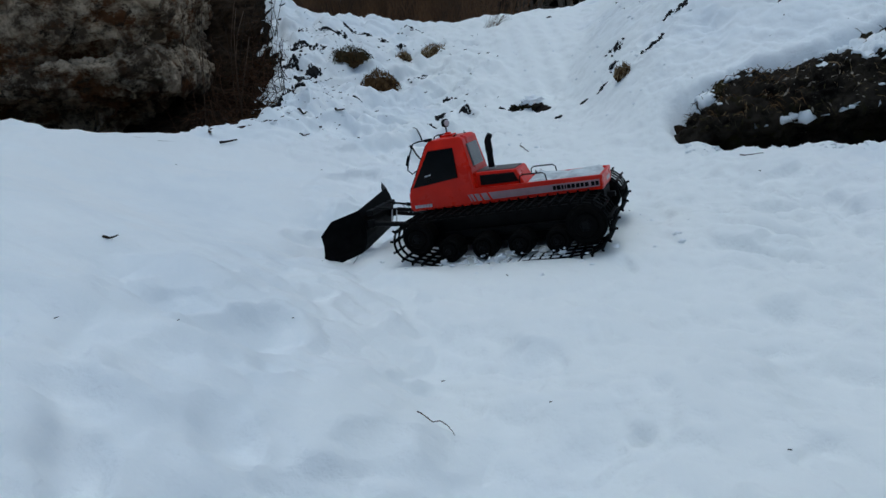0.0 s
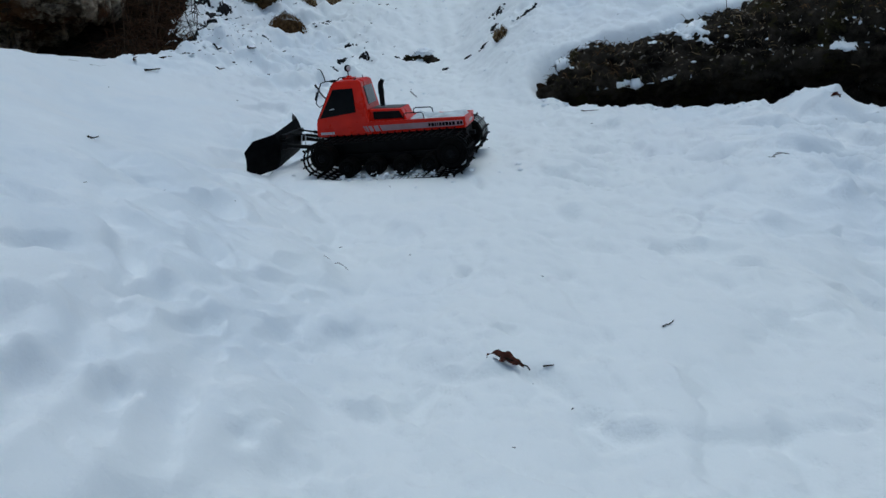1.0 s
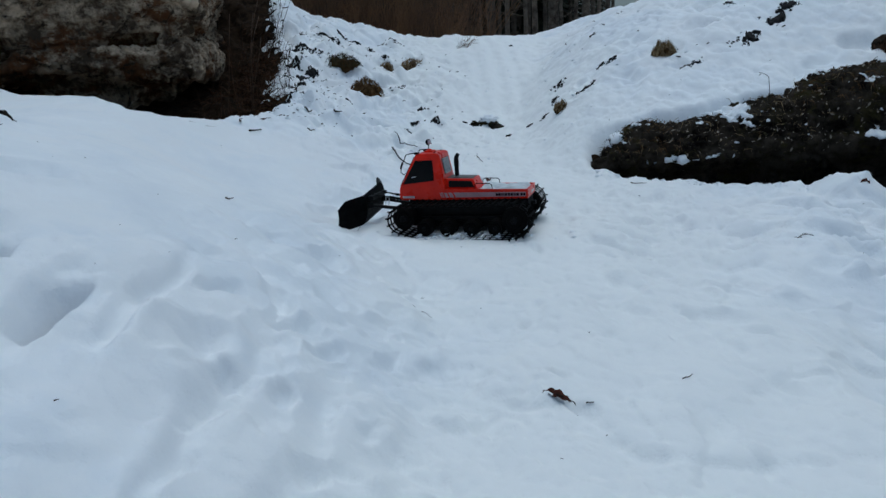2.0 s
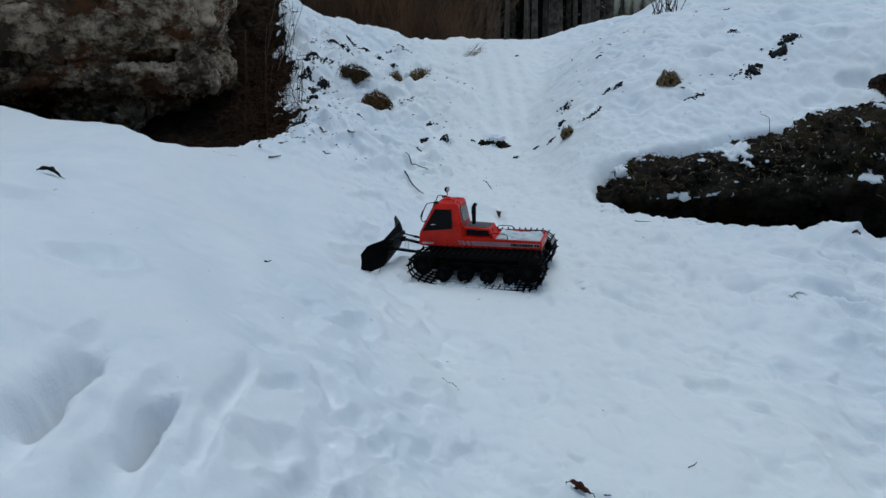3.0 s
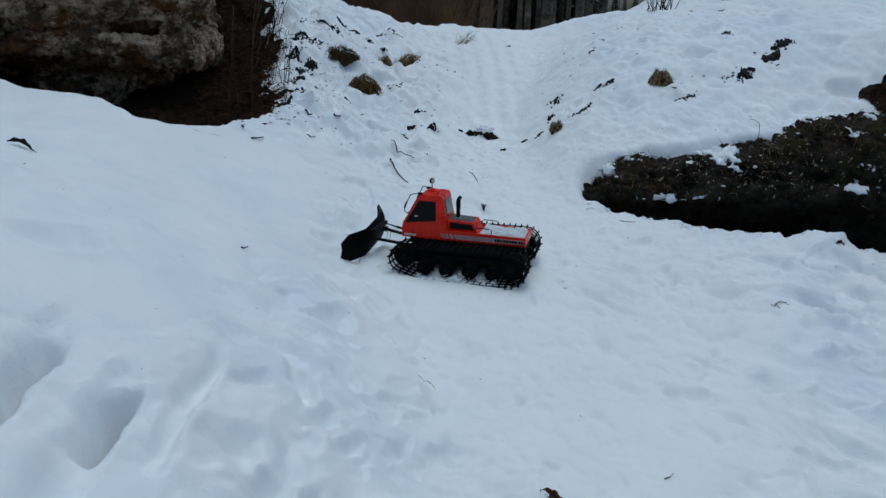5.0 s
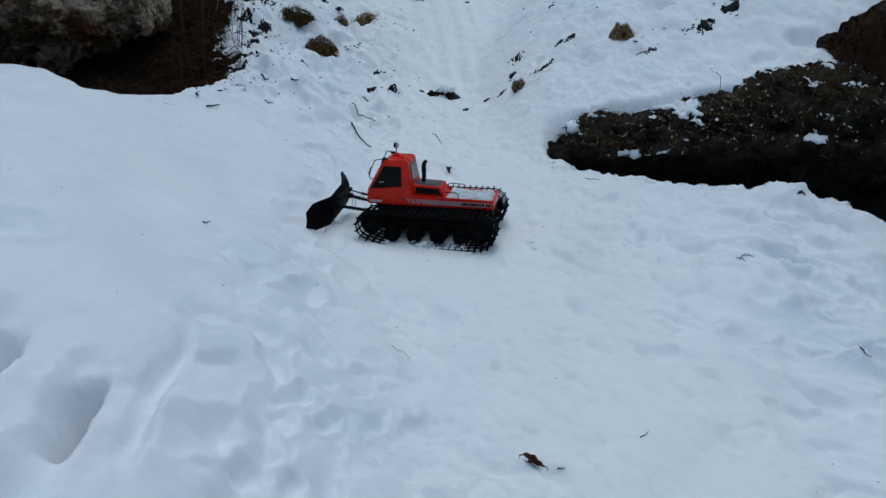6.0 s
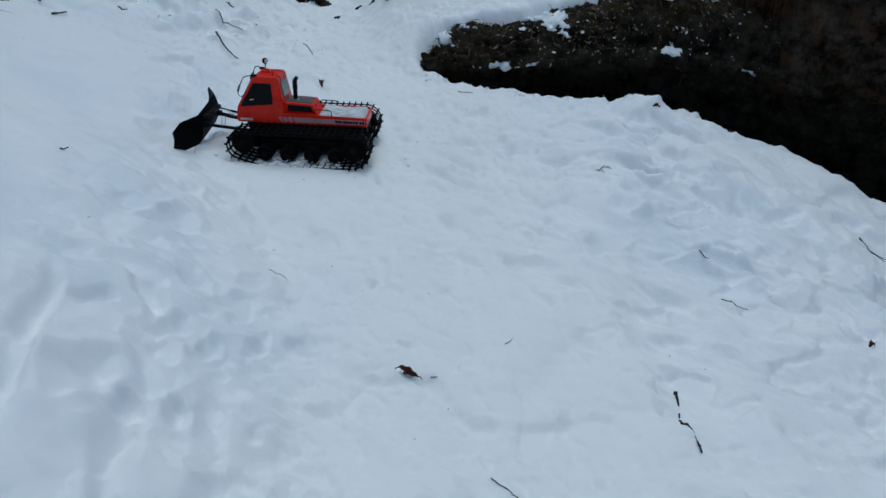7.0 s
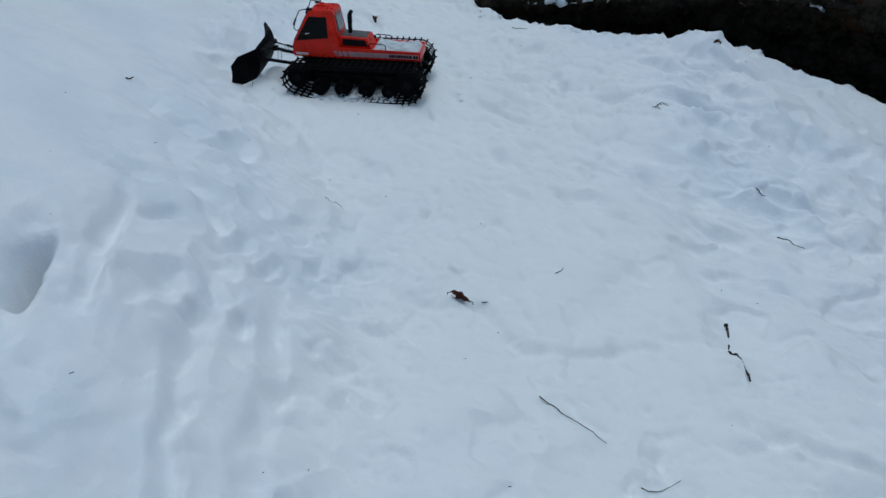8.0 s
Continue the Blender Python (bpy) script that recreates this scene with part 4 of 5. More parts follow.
stick("twig", [(-0.392, 2.60), (-0.355, 2.585)], 0.004, TWIG, "short dark twig on the snow", "twig")
stick("twig", [(-0.310, 2.61), (-0.285, 2.63)], 0.005, TWIG, "short dark twig on the snow", "twig")
stick("twig", [(-0.485, 2.37), (-0.45, 2.35)], 0.003, TWIG, "short dark twig on the snow", "twig")
bm, line = bmesh.new(), []
for k in range(46):  # weaves in and out of the snow
    u = k / 45
    line.append(on_snow(0.672 - 0.088 * u + 0.016 * u * u + 0.002 * math.sin(9 * u), 0.243 - 0.183 * u, 0.0022 + 0.0040 * math.cos(4 * math.pi * u) + 0.0008 * luck.gauss(0, 1)))
tube(bm, line, 0.0021, 7, 0.0015)
for k, r in ((0, 0.0042), (3, 0.0030), (20, 0.0029), (25, 0.0027), (41, 0.0026)):
    clod_mesh(bm, Matrix.Translation(line[k]) @ Matrix.Scale(2 * r, 4), k, 0.5, 2)
single("twig", bm, TWIG, "knotty dark twig half sunk in wind-worn snow", "twig", "twigs on the snow", smooth_faces=True)
stick("grass_stalk", [(0.308, -0.12), (0.333, -0.128), (0.377, -0.112)], 0.0008, RUSSET, "thin curved grass stalk on the snow", "grass stalk")
stick("grass_stalk", [(0.214, 0.063), (0.235, 0.023), (0.264, -0.013), (0.283, -0.047)], 0.0009, RUSSET, "thin brown grass stalk on the snow", "grass stalk")
stick("twig", [(1.060, 0.745), (1.069, 0.712)], 0.0016, TWIG, "short dark twig stuck in the snow", "twig", lift=2)
stick("twig", [(1.03, 0.586), (1.050, 0.565), (1.076, 0.537)], 0.0016, TWIG, "short dark twig on wind-worn snow", "twig")
stick("grass_stalk", [(1.777, 0.89), (1.83, 0.868), (1.881, 0.786)], 0.0018, RUSSET, "dry seed stalk lying on the snow's edge", "grass stalk")
stick("grass_stalk", [(1.79, 0.90), (1.84, 0.85), (1.862, 0.80)], 0.0013, RUSSET, "dry seed stalk lying on the snow's edge", "grass stalk")
stick("twig", [(0.964, 1.165), (0.985, 1.185), (1.005, 1.160)], 0.0013, TWIG, "small forked twig on the snow", "twig", lift=1.6)
stick("twig", [(0.982, 1.185), (0.975, 1.150)], 0.0011, TWIG, "small twig on the snow", "twig", lift=1.6)
stick("twig", [(0.985, 1.182), (1.0, 1.19), (1.012, 1.178)], 0.0010, TWIG, "thin side shoot of a small twig", "twig", lift=2.5)
stick("twig", [(0.972, 1.168), (0.962, 1.178), (0.955, 1.16)], 0.0010, TWIG, "thin side shoot of a small twig", "twig", lift=2)
stick("grass_stalk", [(-0.07, 0.684), (-0.045, 0.694), (-0.034, 0.661)], 0.0007, RUSSET, "hair-thin bent stalk on the snow", "grass stalk")
stick("grass_stalk", [(-0.225, 1.535), (-0.220, 1.47), (-0.224, 1.399)], 0.0008, RUSSET, "hair-thin stalk on the snow", "grass stalk")
stick("twig", [(0.363, 0.393), (0.376, 0.400), (0.387, 0.412)], 0.0010, TWIG, "tiny dark twig on the snow", "twig")
stick("twig", [(-0.486, 0.966), (-0.472, 0.984)], 0.0020, TWIG, "tiny dark twig on smooth snow", "twig")
stick("twig", [(0.186, 0.312), (0.198, 0.310)], 0.0012, TWIG, "tiny chip of bark beside a leaf", "twig")
stick("twig", [(0.720, 1.86), (0.775, 1.845)], 0.0016, RUSSET, "thin stalk at the foot of the ledge", "twig")
leaf(0.145, 0.330, 0.046, 0.022, -34, 0.30, LEAF, "curled red-brown leaf lying on packed snow")
leaf(0.228, 1.965, 0.042, 0.030, 70, 1.0, LEAF, "small dark leaf standing in the snow")
leaf(-1.052, 1.150, 0.070, 0.026, -12, 0.9, TWIG, "dark shrivelled leaf on smooth snow")
leaf(1.79, 0.665, 0.05, 0.024, -60, 0.6, STRAW, "pale withered leaf at the snow's edge")
leaf(1.345, 0.394, 0.028, 0.018, 20, 0.9, LEAF, "small dark leaf scrap on the snow")
leaf(1.388, 1.560, 0.040, 0.020, 10, 0.8, LEAF, "small dark leaf scrap near the snow's lip")
leaf(1.735, 1.56, 0.045, 0.022, 75, 1.0, LEAF, "dark leaf scrap on the snow's lip")

# crumbs of bark and needles all over the old snow
bm = bmesh.new()
for _ in range(90):
    x, y = luck.uniform(-1.3, 1.7), luck.uniform(-0.2, 2.6)
    if cave(x, y) > 0.05 or moat(x, y) > 0.05:
        continue
    r, a = luck.uniform(0.0005, 0.0014) * float(1 + smooth(0.5, 2.2, y)), luck.uniform(0, 6.28)
    p = on_snow(x, y, 0.0006)
    tube(bm, [p, p + Vector((math.cos(a), math.sin(a), 0.2)) * r * luck.uniform(1.5, 5)], r * 0.6, 4, r * 0.3)
for k in range(420):
    s = -1 if luck.random() < 0.6 else 1
    x, y = 0.42 + s * luck.uniform(0.15, 1.15), luck.uniform(2.5, 3.9)
    if k > 110:  # thickest beside the hollow
        x, y = -0.68 + abs(luck.gauss(0, 0.22)), luck.uniform(2.4, 4.0)
    if cave(x, y) > 0.3:
        continue
    r, a = luck.uniform(0.0012, 0.0065 if k < 111 else 0.0045), luck.uniform(0, 6.28)
    p = on_snow(x, y, 0.001)
    tube(bm, [p, p + Vector((math.cos(a), math.sin(a), 0.15)) * r * luck.uniform(1.5, 4)], r * 0.6, 5, r * 0.35)
single("bark_crumbs", bm, TWIG, "crumbs of bark and litter scattered over old snow", "litter", kind="stuff")

# withered stalks and roots in the hollow beside the overhang
bm = bmesh.new()
for _ in range(46):
    x, y = luck.gauss(-0.80, 0.07), luck.uniform(2.45, 3.3)
    top = luck.uniform(0.12, 0.52)
    foot = on_snow(x + luck.gauss(0, 0.03), y - 0.02, -0.01)
    head = Vector((x + luck.gauss(0, 0.06), y + luck.gauss(0.03, 0.05), max(foot.z + 0.08, top * luck.uniform(0.6, 1))))
    mid = (foot + head) / 2 + Vector((luck.gauss(0, 0.025), luck.gauss(0, 0.02), 0))
    tube(bm, [foot, (foot + mid) / 2 + Vector((luck.gauss(0, 0.01), 0, 0)), mid, (mid + head) / 2 + Vector((luck.gauss(0, 0.012), 0, 0)), head], luck.uniform(0.0008, 0.0022), 4, 0.0006)
for _ in range(3000):
    x, y = luck.gauss(-0.80, 0.14), luck.uniform(2.0, 3.6)
    if cave(x, y) < 0.25:
        continue
    root = on_snow(x, y, luck.uniform(-0.01, 0.02))
    blade(bm, root, root + Vector((luck.gauss(0, 0.06), luck.gauss(-0.02, 0.05), luck.uniform(-0.03, 0.04))), luck.uniform(0.0012, 0.003), 0.4)
single("withered_stalks", bm, RUSSET, "tangle of russet withered stalks beside the overhang", "dead plants", kind="stuff")
bm = bmesh.new()
for _ in range(900):
    y = luck.uniform(2.15, 3.9)
    x = -0.74 - 0.14 * (y - 2.4) + luck.gauss(0, 0.06)
    if cave(x, y, True) < 0.3 and luck.random() < 0.85:
        continue
    p, a, r = on_snow(x, y, luck.uniform(0.002, 0.02)), luck.uniform(0, 6.28), luck.uniform(0.005, 0.016)
    d, w = Vector((math.cos(a), math.sin(a), luck.uniform(-0.5, 0.5))) * r, Vector((-math.sin(a), math.cos(a), luck.uniform(-0.6, 0.6))) * r * 0.45
    c = Vector((0, 0, r * luck.uniform(0.1, 0.4)))
    v = [bm.verts.new(q) for q in (p - d, p + w - c, p + d, p - w - c, p + c * 0.5)]
    for i in range(4):
        bm.faces.new((v[i], v[(i + 1) % 4], v[4]))
straw = bmesh.new()
for _ in range(700):
    x = luck.uniform(-1.15, -0.60)
    y = float(cave_lip(x)) + 0.10 + abs(luck.gauss(0, 0.09))
    root = on_snow(x, y, luck.uniform(0.0, 0.03))
    blade(straw, root, root + Vector((luck.gauss(0, 0.05), luck.gauss(-0.01, 0.03), luck.uniform(-0.01, 0.035))), luck.uniform(0.0008, 0.0020), 0.5)
single("straw_litter", straw, BROWN_GRASS, "brown straw lying along the lip of the hollow", "litter", kind="stuff")
single("leaf_litter", bm, RUSSET, "scraps of brown leaves along the hollow's edge", "litter", kind="stuff")
bm = bmesh.new()
for _ in range(12):
    foot = on_snow(-0.86 + luck.gauss(0, 0.04), 3.42 + luck.gauss(0, 0.06), -0.02)
    head = foot + Vector((luck.gauss(0.03, 0.06), luck.gauss(0, 0.04), luck.uniform(0.16, 0.36)))
    tube(bm, [foot, (foot + head) / 2 + Vector((luck.gauss(0, 0.012), 0, 0)), head], 0.0022, 5, 0.0008)
for x, y, high, count in ((-0.67, 3.07, 0.20, 5), (-0.73, 3.36, 0.16, 4), (-0.79, 3.60, 0.30, 9), (-0.64, 2.80, 0.12, 3)):
    weed = bmesh.new()
    base = on_snow(x, y, -0.01)
    for _ in range(count):
        foot = base + Vector((luck.gauss(0, 0.018), luck.gauss(0, 0.02), 0))
        head = foot + Vector((luck.gauss(0, 0.2) * high, luck.gauss(-0.1, 0.15) * high, high * luck.uniform(0.6, 1.1)))
        line = [foot, foot.lerp(head, 0.35) + Vector((luck.gauss(0, 0.008), 0, 0)), foot.lerp(head, 0.7) + Vector((luck.gauss(0, 0.010), 0, 0)), head]
        tube(weed, line, 0.0020, 5, 0.0007)
        for _ in range(5):  # shrivelled leaves and seed heads
            p = foot.lerp(head, luck.uniform(0.25, 1.0))
            blade(weed, p, p + Vector((luck.gauss(0, 0.018), luck.gauss(0, 0.012), luck.uniform(-0.03, 0.01))), luck.uniform(0.0012, 0.0036), 0.3)
    single("dry_weed", weed, TWIG, "withered dark weed with shrivelled leaves in the snow", "dead plants", "dry weeds on the bank")
for k in range(5):  # roots that hang down the bare earth
    x, y = -0.80 - 0.045 * luck.uniform(-1, 1.6), luck.uniform(2.5, 3.0)
    top, foot = luck.uniform(0.32, 0.62), on_snow(x, y, 0.0)
    line = [Vector((x + 0.03 * math.sin(3.0 * u + k) * u, y + 0.35 * u * u, foot.z + (top - foot.z) * u)) for u in (0, 0.15, 0.3, 0.45, 0.6, 0.8, 1.0)]
    single("hanging_root", tube(bmesh.new(), line, luck.uniform(0.0016, 0.0034), 6, 0.0016), ROOT, "thin pale-brown root hanging down the dark earth", "root", "roots beside the overhang", smooth_faces=True)
single("dry_shrub", bm, TWIG, "dry dark weed stems standing by the overhang", "dead plants")
bm = bmesh.new()
for _ in range(26):
    a = luck.uniform(0, 6.28)
    foot = on_snow(1.66 + luck.gauss(0, 0.04), 4.35 + luck.gauss(0, 0.04), -0.02)
    head = foot + Vector((math.cos(a) * 0.10, math.sin(a) * 0.08, luck.uniform(0.14, 0.30)))
    tube(bm, [foot, (foot + head) / 2 + Vector((luck.gauss(0, 0.01), 0, 0.01)), head], 0.0032, 4, 0.0012)
single("bare_shrub", bm, TWIG, "small bare shrub on the snowy crest", "shrub")

# grass and crumbs on the ledge
def hanging_grass(x0, x1, low, high, count, long, label, skin, rock, material=BROWN_GRASS):
    """A fringe of dead grass that hangs over the rock's edge."""
    spots = skin_spots(skin, count, int(100 * x0), lambda x, y, z, up: x0 < x < x1 and low < z < high and up > -0.3)
    base = sum((p for p, _ in spots), Vector()) / max(len(spots), 1)
    bm = bmesh.new()
    for p, n in spots:
        out = n * luck.uniform(0.012, 0.034) + Vector((luck.gauss(0, 0.014), -luck.uniform(0.0, 0.045), 0))
        blade(bm, p - base - n * 0.004, p - base + out - Vector((0, 0, long * luck.uniform(0.3, 1.1))) + Vector((0, -0.02, 0)), luck.uniform(0.0009, 0.0022), luck.uniform(0.4, 0.9))
    fringe = part("hanging_grass", bm, material, rock, label)
    fringe.matrix_world = Matrix.Translation(base)
    return tagged(fringe, kind="stuff")


hanging_grass(0.99, 1.08, -0.06, 0.03, 420, 0.07, "straw-coloured grass hanging over the ledge", ledge_skin, ledge, STRAW)
hanging_grass(1.27, 1.40, 0.01, 0.14, 460, 0.075, "rusty dead grass hanging over the ledge", ledge_skin, ledge, STRAW)
hanging_grass(1.72, 2.10, 0.12, 0.50, 2600, 0.16, "long brown grass draped down the rock face", block_skin, block, RUSSET)
hanging_grass(0.70, 0.95, -0.16, -0.02, 260, 0.035, "short olive-brown grass clinging to the rock", ledge_skin, ledge)
hanging_grass(1.42, 1.80, 0.02, 0.16, 420, 0.05, "dull brown grass along the rock's upper edge", ledge_skin, ledge)
bm = bmesh.new()
for p, n in skin_spots(ledge_skin, 4200, 5, lambda x, y, z, up: 0.62 < x < 2.3 and up > -0.35 and grain(x + z, y, 0.09, 44) > -0.25):
    side = Vector((luck.gauss(0, 1), luck.gauss(0, 1), luck.gauss(0, 0.6))).normalized()
    if luck.random() < 0.85:
        blade(bm, p, p + n * luck.uniform(0.002, 0.014) + side * luck.uniform(0.010, 0.032) - Vector((0, 0, luck.uniform(0.004, 0.026))), luck.uniform(0.0006, 0.0017), 0.2)
    else:
        clod_mesh(bm, Matrix.Translation(p) @ Matrix.Diagonal((*[luck.uniform(0.006, 0.018)] * 2, luck.uniform(0.005, 0.012), 1)), luck.uniform(0, 9), 0.4, 1)
tagged(part("moss_mat", bm, TURF, ledge, "dead grass and moss matted on the dark rock"), kind="stuff")
bm = bmesh.new()
for p, n in skin_spots(ledge_skin, 60, 6, lambda x, y, z, up: 0.6 < x < 2.0 and up > 0.25 and z > -0.16):
    r = 0.002 + 0.006 * luck.random() ** 2
    clod_mesh(bm, Matrix.Translation(p) @ Matrix.Diagonal((r * 2.6, r * 2, r * 1.2, 1)), luck.uniform(0, 9), 0.4, 1)
single("snow_crumbs", bm, SNOW_LOOSE, "crumbs of snow caught on the ledge", "snow", kind="stuff")

bm = bmesh.new()
for p, n in skin_spots(ledge_skin, 1000, 9, lambda x, y, z, up: 0.66 < x < 2.2 and up > -0.15 and z > -0.17 and grain(x + z, y, 0.05, 48) > -0.1):
    r = 0.0022 + 0.009 * luck.random() ** 2.5
    side = n.cross(Vector((luck.gauss(0, 1), luck.gauss(0, 1), luck.gauss(0, 1)))).normalized()
    other = n.cross(side)
    p = p + n * 0.005
    bm.faces.new([bm.verts.new(q) for q in (p - side * r, p + other * r * 0.4 + n * r * 0.3, p + side * r, p - other * r * 0.4)])
single("leaf_scraps", bm, PALE_LEAF, "pale withered leaf scraps strewn over the ledge", "litter", kind="stuff")
bm = bmesh.new()
for p, n in skin_spots(ledge_skin, 1100, 12, lambda x, y, z, up: 0.64 < x < 2.1 and up > -0.25 and z > -0.17 and grain(x + z, y, 0.06, 47) > 0.0):
    side = Vector((luck.gauss(0, 1), luck.gauss(0, 0.6), luck.gauss(-0.4, 0.7))).normalized()
    blade(bm, p, p + n * luck.uniform(0.004, 0.012) + side * luck.uniform(0.008, 0.030), luck.uniform(0.0006, 0.0018), 0.4)
tagged(part("straw_mat", bm, STRAW, ledge, "pale wisps of dead grass on the dark rock"), kind="stuff")
single("weed_stalk", tube(bmesh.new(), [(1.325, 2.10, 0.03), (1.322, 2.10, 0.075), (1.316, 2.10, 0.112), (1.300, 2.10, 0.122), (1.278, 2.10, 0.128)], 0.0014, 5, 0.0008), TWIG, "thin dark weed stalk bent over above the ledge", "weed")

# churned snow: crumbs round the tracks, on the shoulder and along the lips
bm = bmesh.new()
for k in range(420):
    if k < 50:
        a, r = luck.uniform(0, 6.28), luck.uniform(0.14, 0.36)
        x, y = 0.104 + r * math.cos(a), 1.43 + 0.75 * r * math.sin(a)
    elif k < 250:
        x = luck.uniform(0.62, 1.9)
        y = float(ledge_lip(x)) - abs(luck.gauss(0, 0.03)) - 0.01
    else:
        x, y = luck.uniform(-0.6, 1.5), luck.uniform(2.3, 3.6)
        if 1.0 < x and y < 2.5:
            continue
    r = abs(luck.gauss(0, 0.0030)) + 0.0018
    clod_mesh(bm, Matrix.Translation(on_snow(x, y, -r * 0.1)) @ Matrix.Diagonal((r * 2.4, r * 2, r * 1.5, 1)), luck.uniform(0, 9), 0.7, 2)
single("loose_snow", bm, SNOW_LOOSE, "crumbs of loose snow strewn over packed snow", "snow", smooth_faces=True, kind="stuff")
for x0, y0 in ((-0.62, 2.62), (-0.60, 2.95), (-0.66, 3.3), (-0.58, 3.2)):
    soil_patch(x0, y0, 0.11, 0.07, 0.05, luck.uniform(0, 90))

# woods behind the crest


def tree(x, y, radius, high, lean, label):
    """A bare grey tree: tapered trunk, limbs, twigs."""
    base = on_snow(x, y, -0.1)
    ob = thing("tree", Matrix.Translation(base), label, "tree", "bare trees behind the crest")
    line = [Vector((lean * high * u * u + 0.04 * math.sin(5 * u + x), 0.03 * math.sin(7 * u + y), high * u)) for u in (0, 0.03, 0.1, 0.2, 0.35, 0.5, 0.7, 1.0)]
    bm = tube(bmesh.new(), line, radius, 12, radius * 0.15)
    for v in bm.verts:
        if v.co.z < 0.2:
            v.co.x *= 1.25
            v.co.y *= 1.25
    part("trunk", bm, BARK, ob, smooth_faces=True)
    bm = bmesh.new()
    for k in range(26):
        u = luck.uniform(0.10, 0.95)
        a, far = luck.uniform(0, 6.28), luck.uniform(0.4, 1.5) * (1.1 - u)
        root = Vector((lean * high * u * u, 0, high * u))
        end = root + Vector((math.cos(a) * far, math.sin(a) * far, far * luck.uniform(0.1, 0.7)))
        tube(bm, [root, (root + end) / 2 + Vector((0, 0, 0.05)), end], radius * 0.18, 5, 0.004)
        for _ in range(5):
            v = luck.uniform(0.3, 1)
            p = root.lerp(end, v)
            tube(bm, [p, p + Vector((luck.gauss(0, 0.2), luck.gauss(0, 0.2), luck.uniform(0, 0.25)))], 0.006, 3, 0.002)
    tagged(part("crown", bm, BARK, ob), kind="stuff")
    return ob


for slope, y, r, lean in ((0.102, 11.5, 0.022, 0.04), (0.1175, 10.5, 0.095, -0.05), (0.138, 11.2, 0.050, 0.03), (0.163, 10.2, 0.040, -0.03), (0.1765, 12.0, 0.065, -0.02), (0.1895, 11.0, 0.045, 0.03), (0.201, 10.4, 0.100, -0.02), (0.246, 10.8, 0.080, -0.02), (0.257, 12.5, 0.05, 0.02), (0.276, 11.0, 0.055, 0.0), (0.284, 12.2, 0.04, 0.02), (0.06, 13.0, 0.07, 0.01), (0.02, 12.2, 0.06, -0.02), (-0.05, 13.5, 0.07, 0.0), (0.225, 16.0, 0.07, 0.0), (0.148, 15.5, 0.08, 0.01), (0.128, 14.0, 0.05, 0.05), (0.214, 13.0, 0.045, -0.05), (0.233, 12.4, 0.05, 0.04), (0.168, 14.5, 0.06, 0.03), (0.265, 15.0, 0.06, -0.03)):
    tree(-0.138 + slope * (y + 0.745), y, r, luck.uniform(7, 10), lean, "slender grey tree, bare of leaves, behind the snowy crest")


def spruce(x, y, high, label):
    """A dark spruce: trunk and drooping boughs in whorls."""
    base = on_snow(x, y, -0.1)
    ob = thing("spruce", Matrix.Translation(base), label, "tree", "dark spruces in the woods")
    part("trunk", tube(bmesh.new(), [(0, 0, 0), (0.02, 0, high * 0.5), (0, 0, high)], high * 0.016, 8, 0.01), BARK, ob, smooth_faces=True)
    bm = bmesh.new()
    for k in range(34):
        u = 0.02 + 0.97 * k / 34
        far = (1 - u) * high * 0.20 + 0.12
        for i in range(9):
            a = 6.283 * i / 9 + k * 0.7 + luck.gauss(0, 0.12)
            d = Vector((math.cos(a), math.sin(a), 0))
            side = Vector((-d.y, d.x, 0))
            f = far * luck.uniform(0.7, 1.1)
            root = Vector((0, 0, high * u))
            for j in range(4):
                p, q = root + d * f * (0.15 + 0.2 * j) - Vector((0, 0, 0.10 * f * j)), root + d * f * (0.38 + 0.2 * j) - Vector((0, 0, 0.10 * f * (j + 1.2)))
                w = side * f * (0.20 - 0.035 * j) * luck.uniform(0.7, 1.2)
                bm.faces.new([bm.verts.new(v) for v in (p, q + w, q + d * f * 0.06 - Vector((0, 0, 0.05)), q - w)])
    part("crown", bm, NEEDLES, ob)
    return ob


first = spruce(1.0, 17.0, 11.0, "dark spruce with hanging boughs, behind the bare trees")
for k in range(26):
    x, y = -9 + 18.5 * k / 25 + luck.gauss(0, 0.4), luck.uniform(15.5, 24)
    slope, half = (x + 0.138) / (y + 0.745), 2.3 / (y + 0.745)
    if slope + half > 0.287 and slope - half < 0.340:
        continue
    copy_thing(first, Matrix.Translation(on_snow(x, y, -0.1)) @ pose(0, 0, 0, 0, 0, luck.uniform(0, 360)))
for slope, y, size in ((0.178, 23.0, 1.0), (0.205, 24.5, 0.9), (0.150, 20.5, 1.0), (0.247, 24.0, 0.4), (0.262, 25.5, 0.4), (0.296, 62.0, 0.45), (0.309, 70.0, 0.38), (0.323, 66.0, 0.42)):
    copy_thing(first, Matrix.Translation(on_snow(-0.138 + slope * (y + 0.745), y, -0.1)) @ Matrix.Scale(size, 4) @ pose(0, 0, 0, 0, 0, luck.uniform(0, 360)))
bm = bmesh.new()
for _ in range(4600):
    x, y = luck.gauss(-0.55, 0.85), luck.uniform(6.2, 9.0)
    if x > 0.085 * y + 0.05 + luck.gauss(0, 0.08):
        continue
    foot = on_snow(x, y, -0.03)
    head = foot + Vector((luck.gauss(0, 0.38), luck.gauss(0, 0.2), luck.uniform(0.4, 1.9)))
    tube(bm, [foot, (foot + head) / 2 + Vector((luck.gauss(0, 0.05), 0, 0)), head], luck.uniform(0.0015, 0.0045), 3, 0.0012)
single("brown_thicket", bm, BRUSH, "dense thicket of brown withered stems behind the crest", "bushes", kind="stuff")

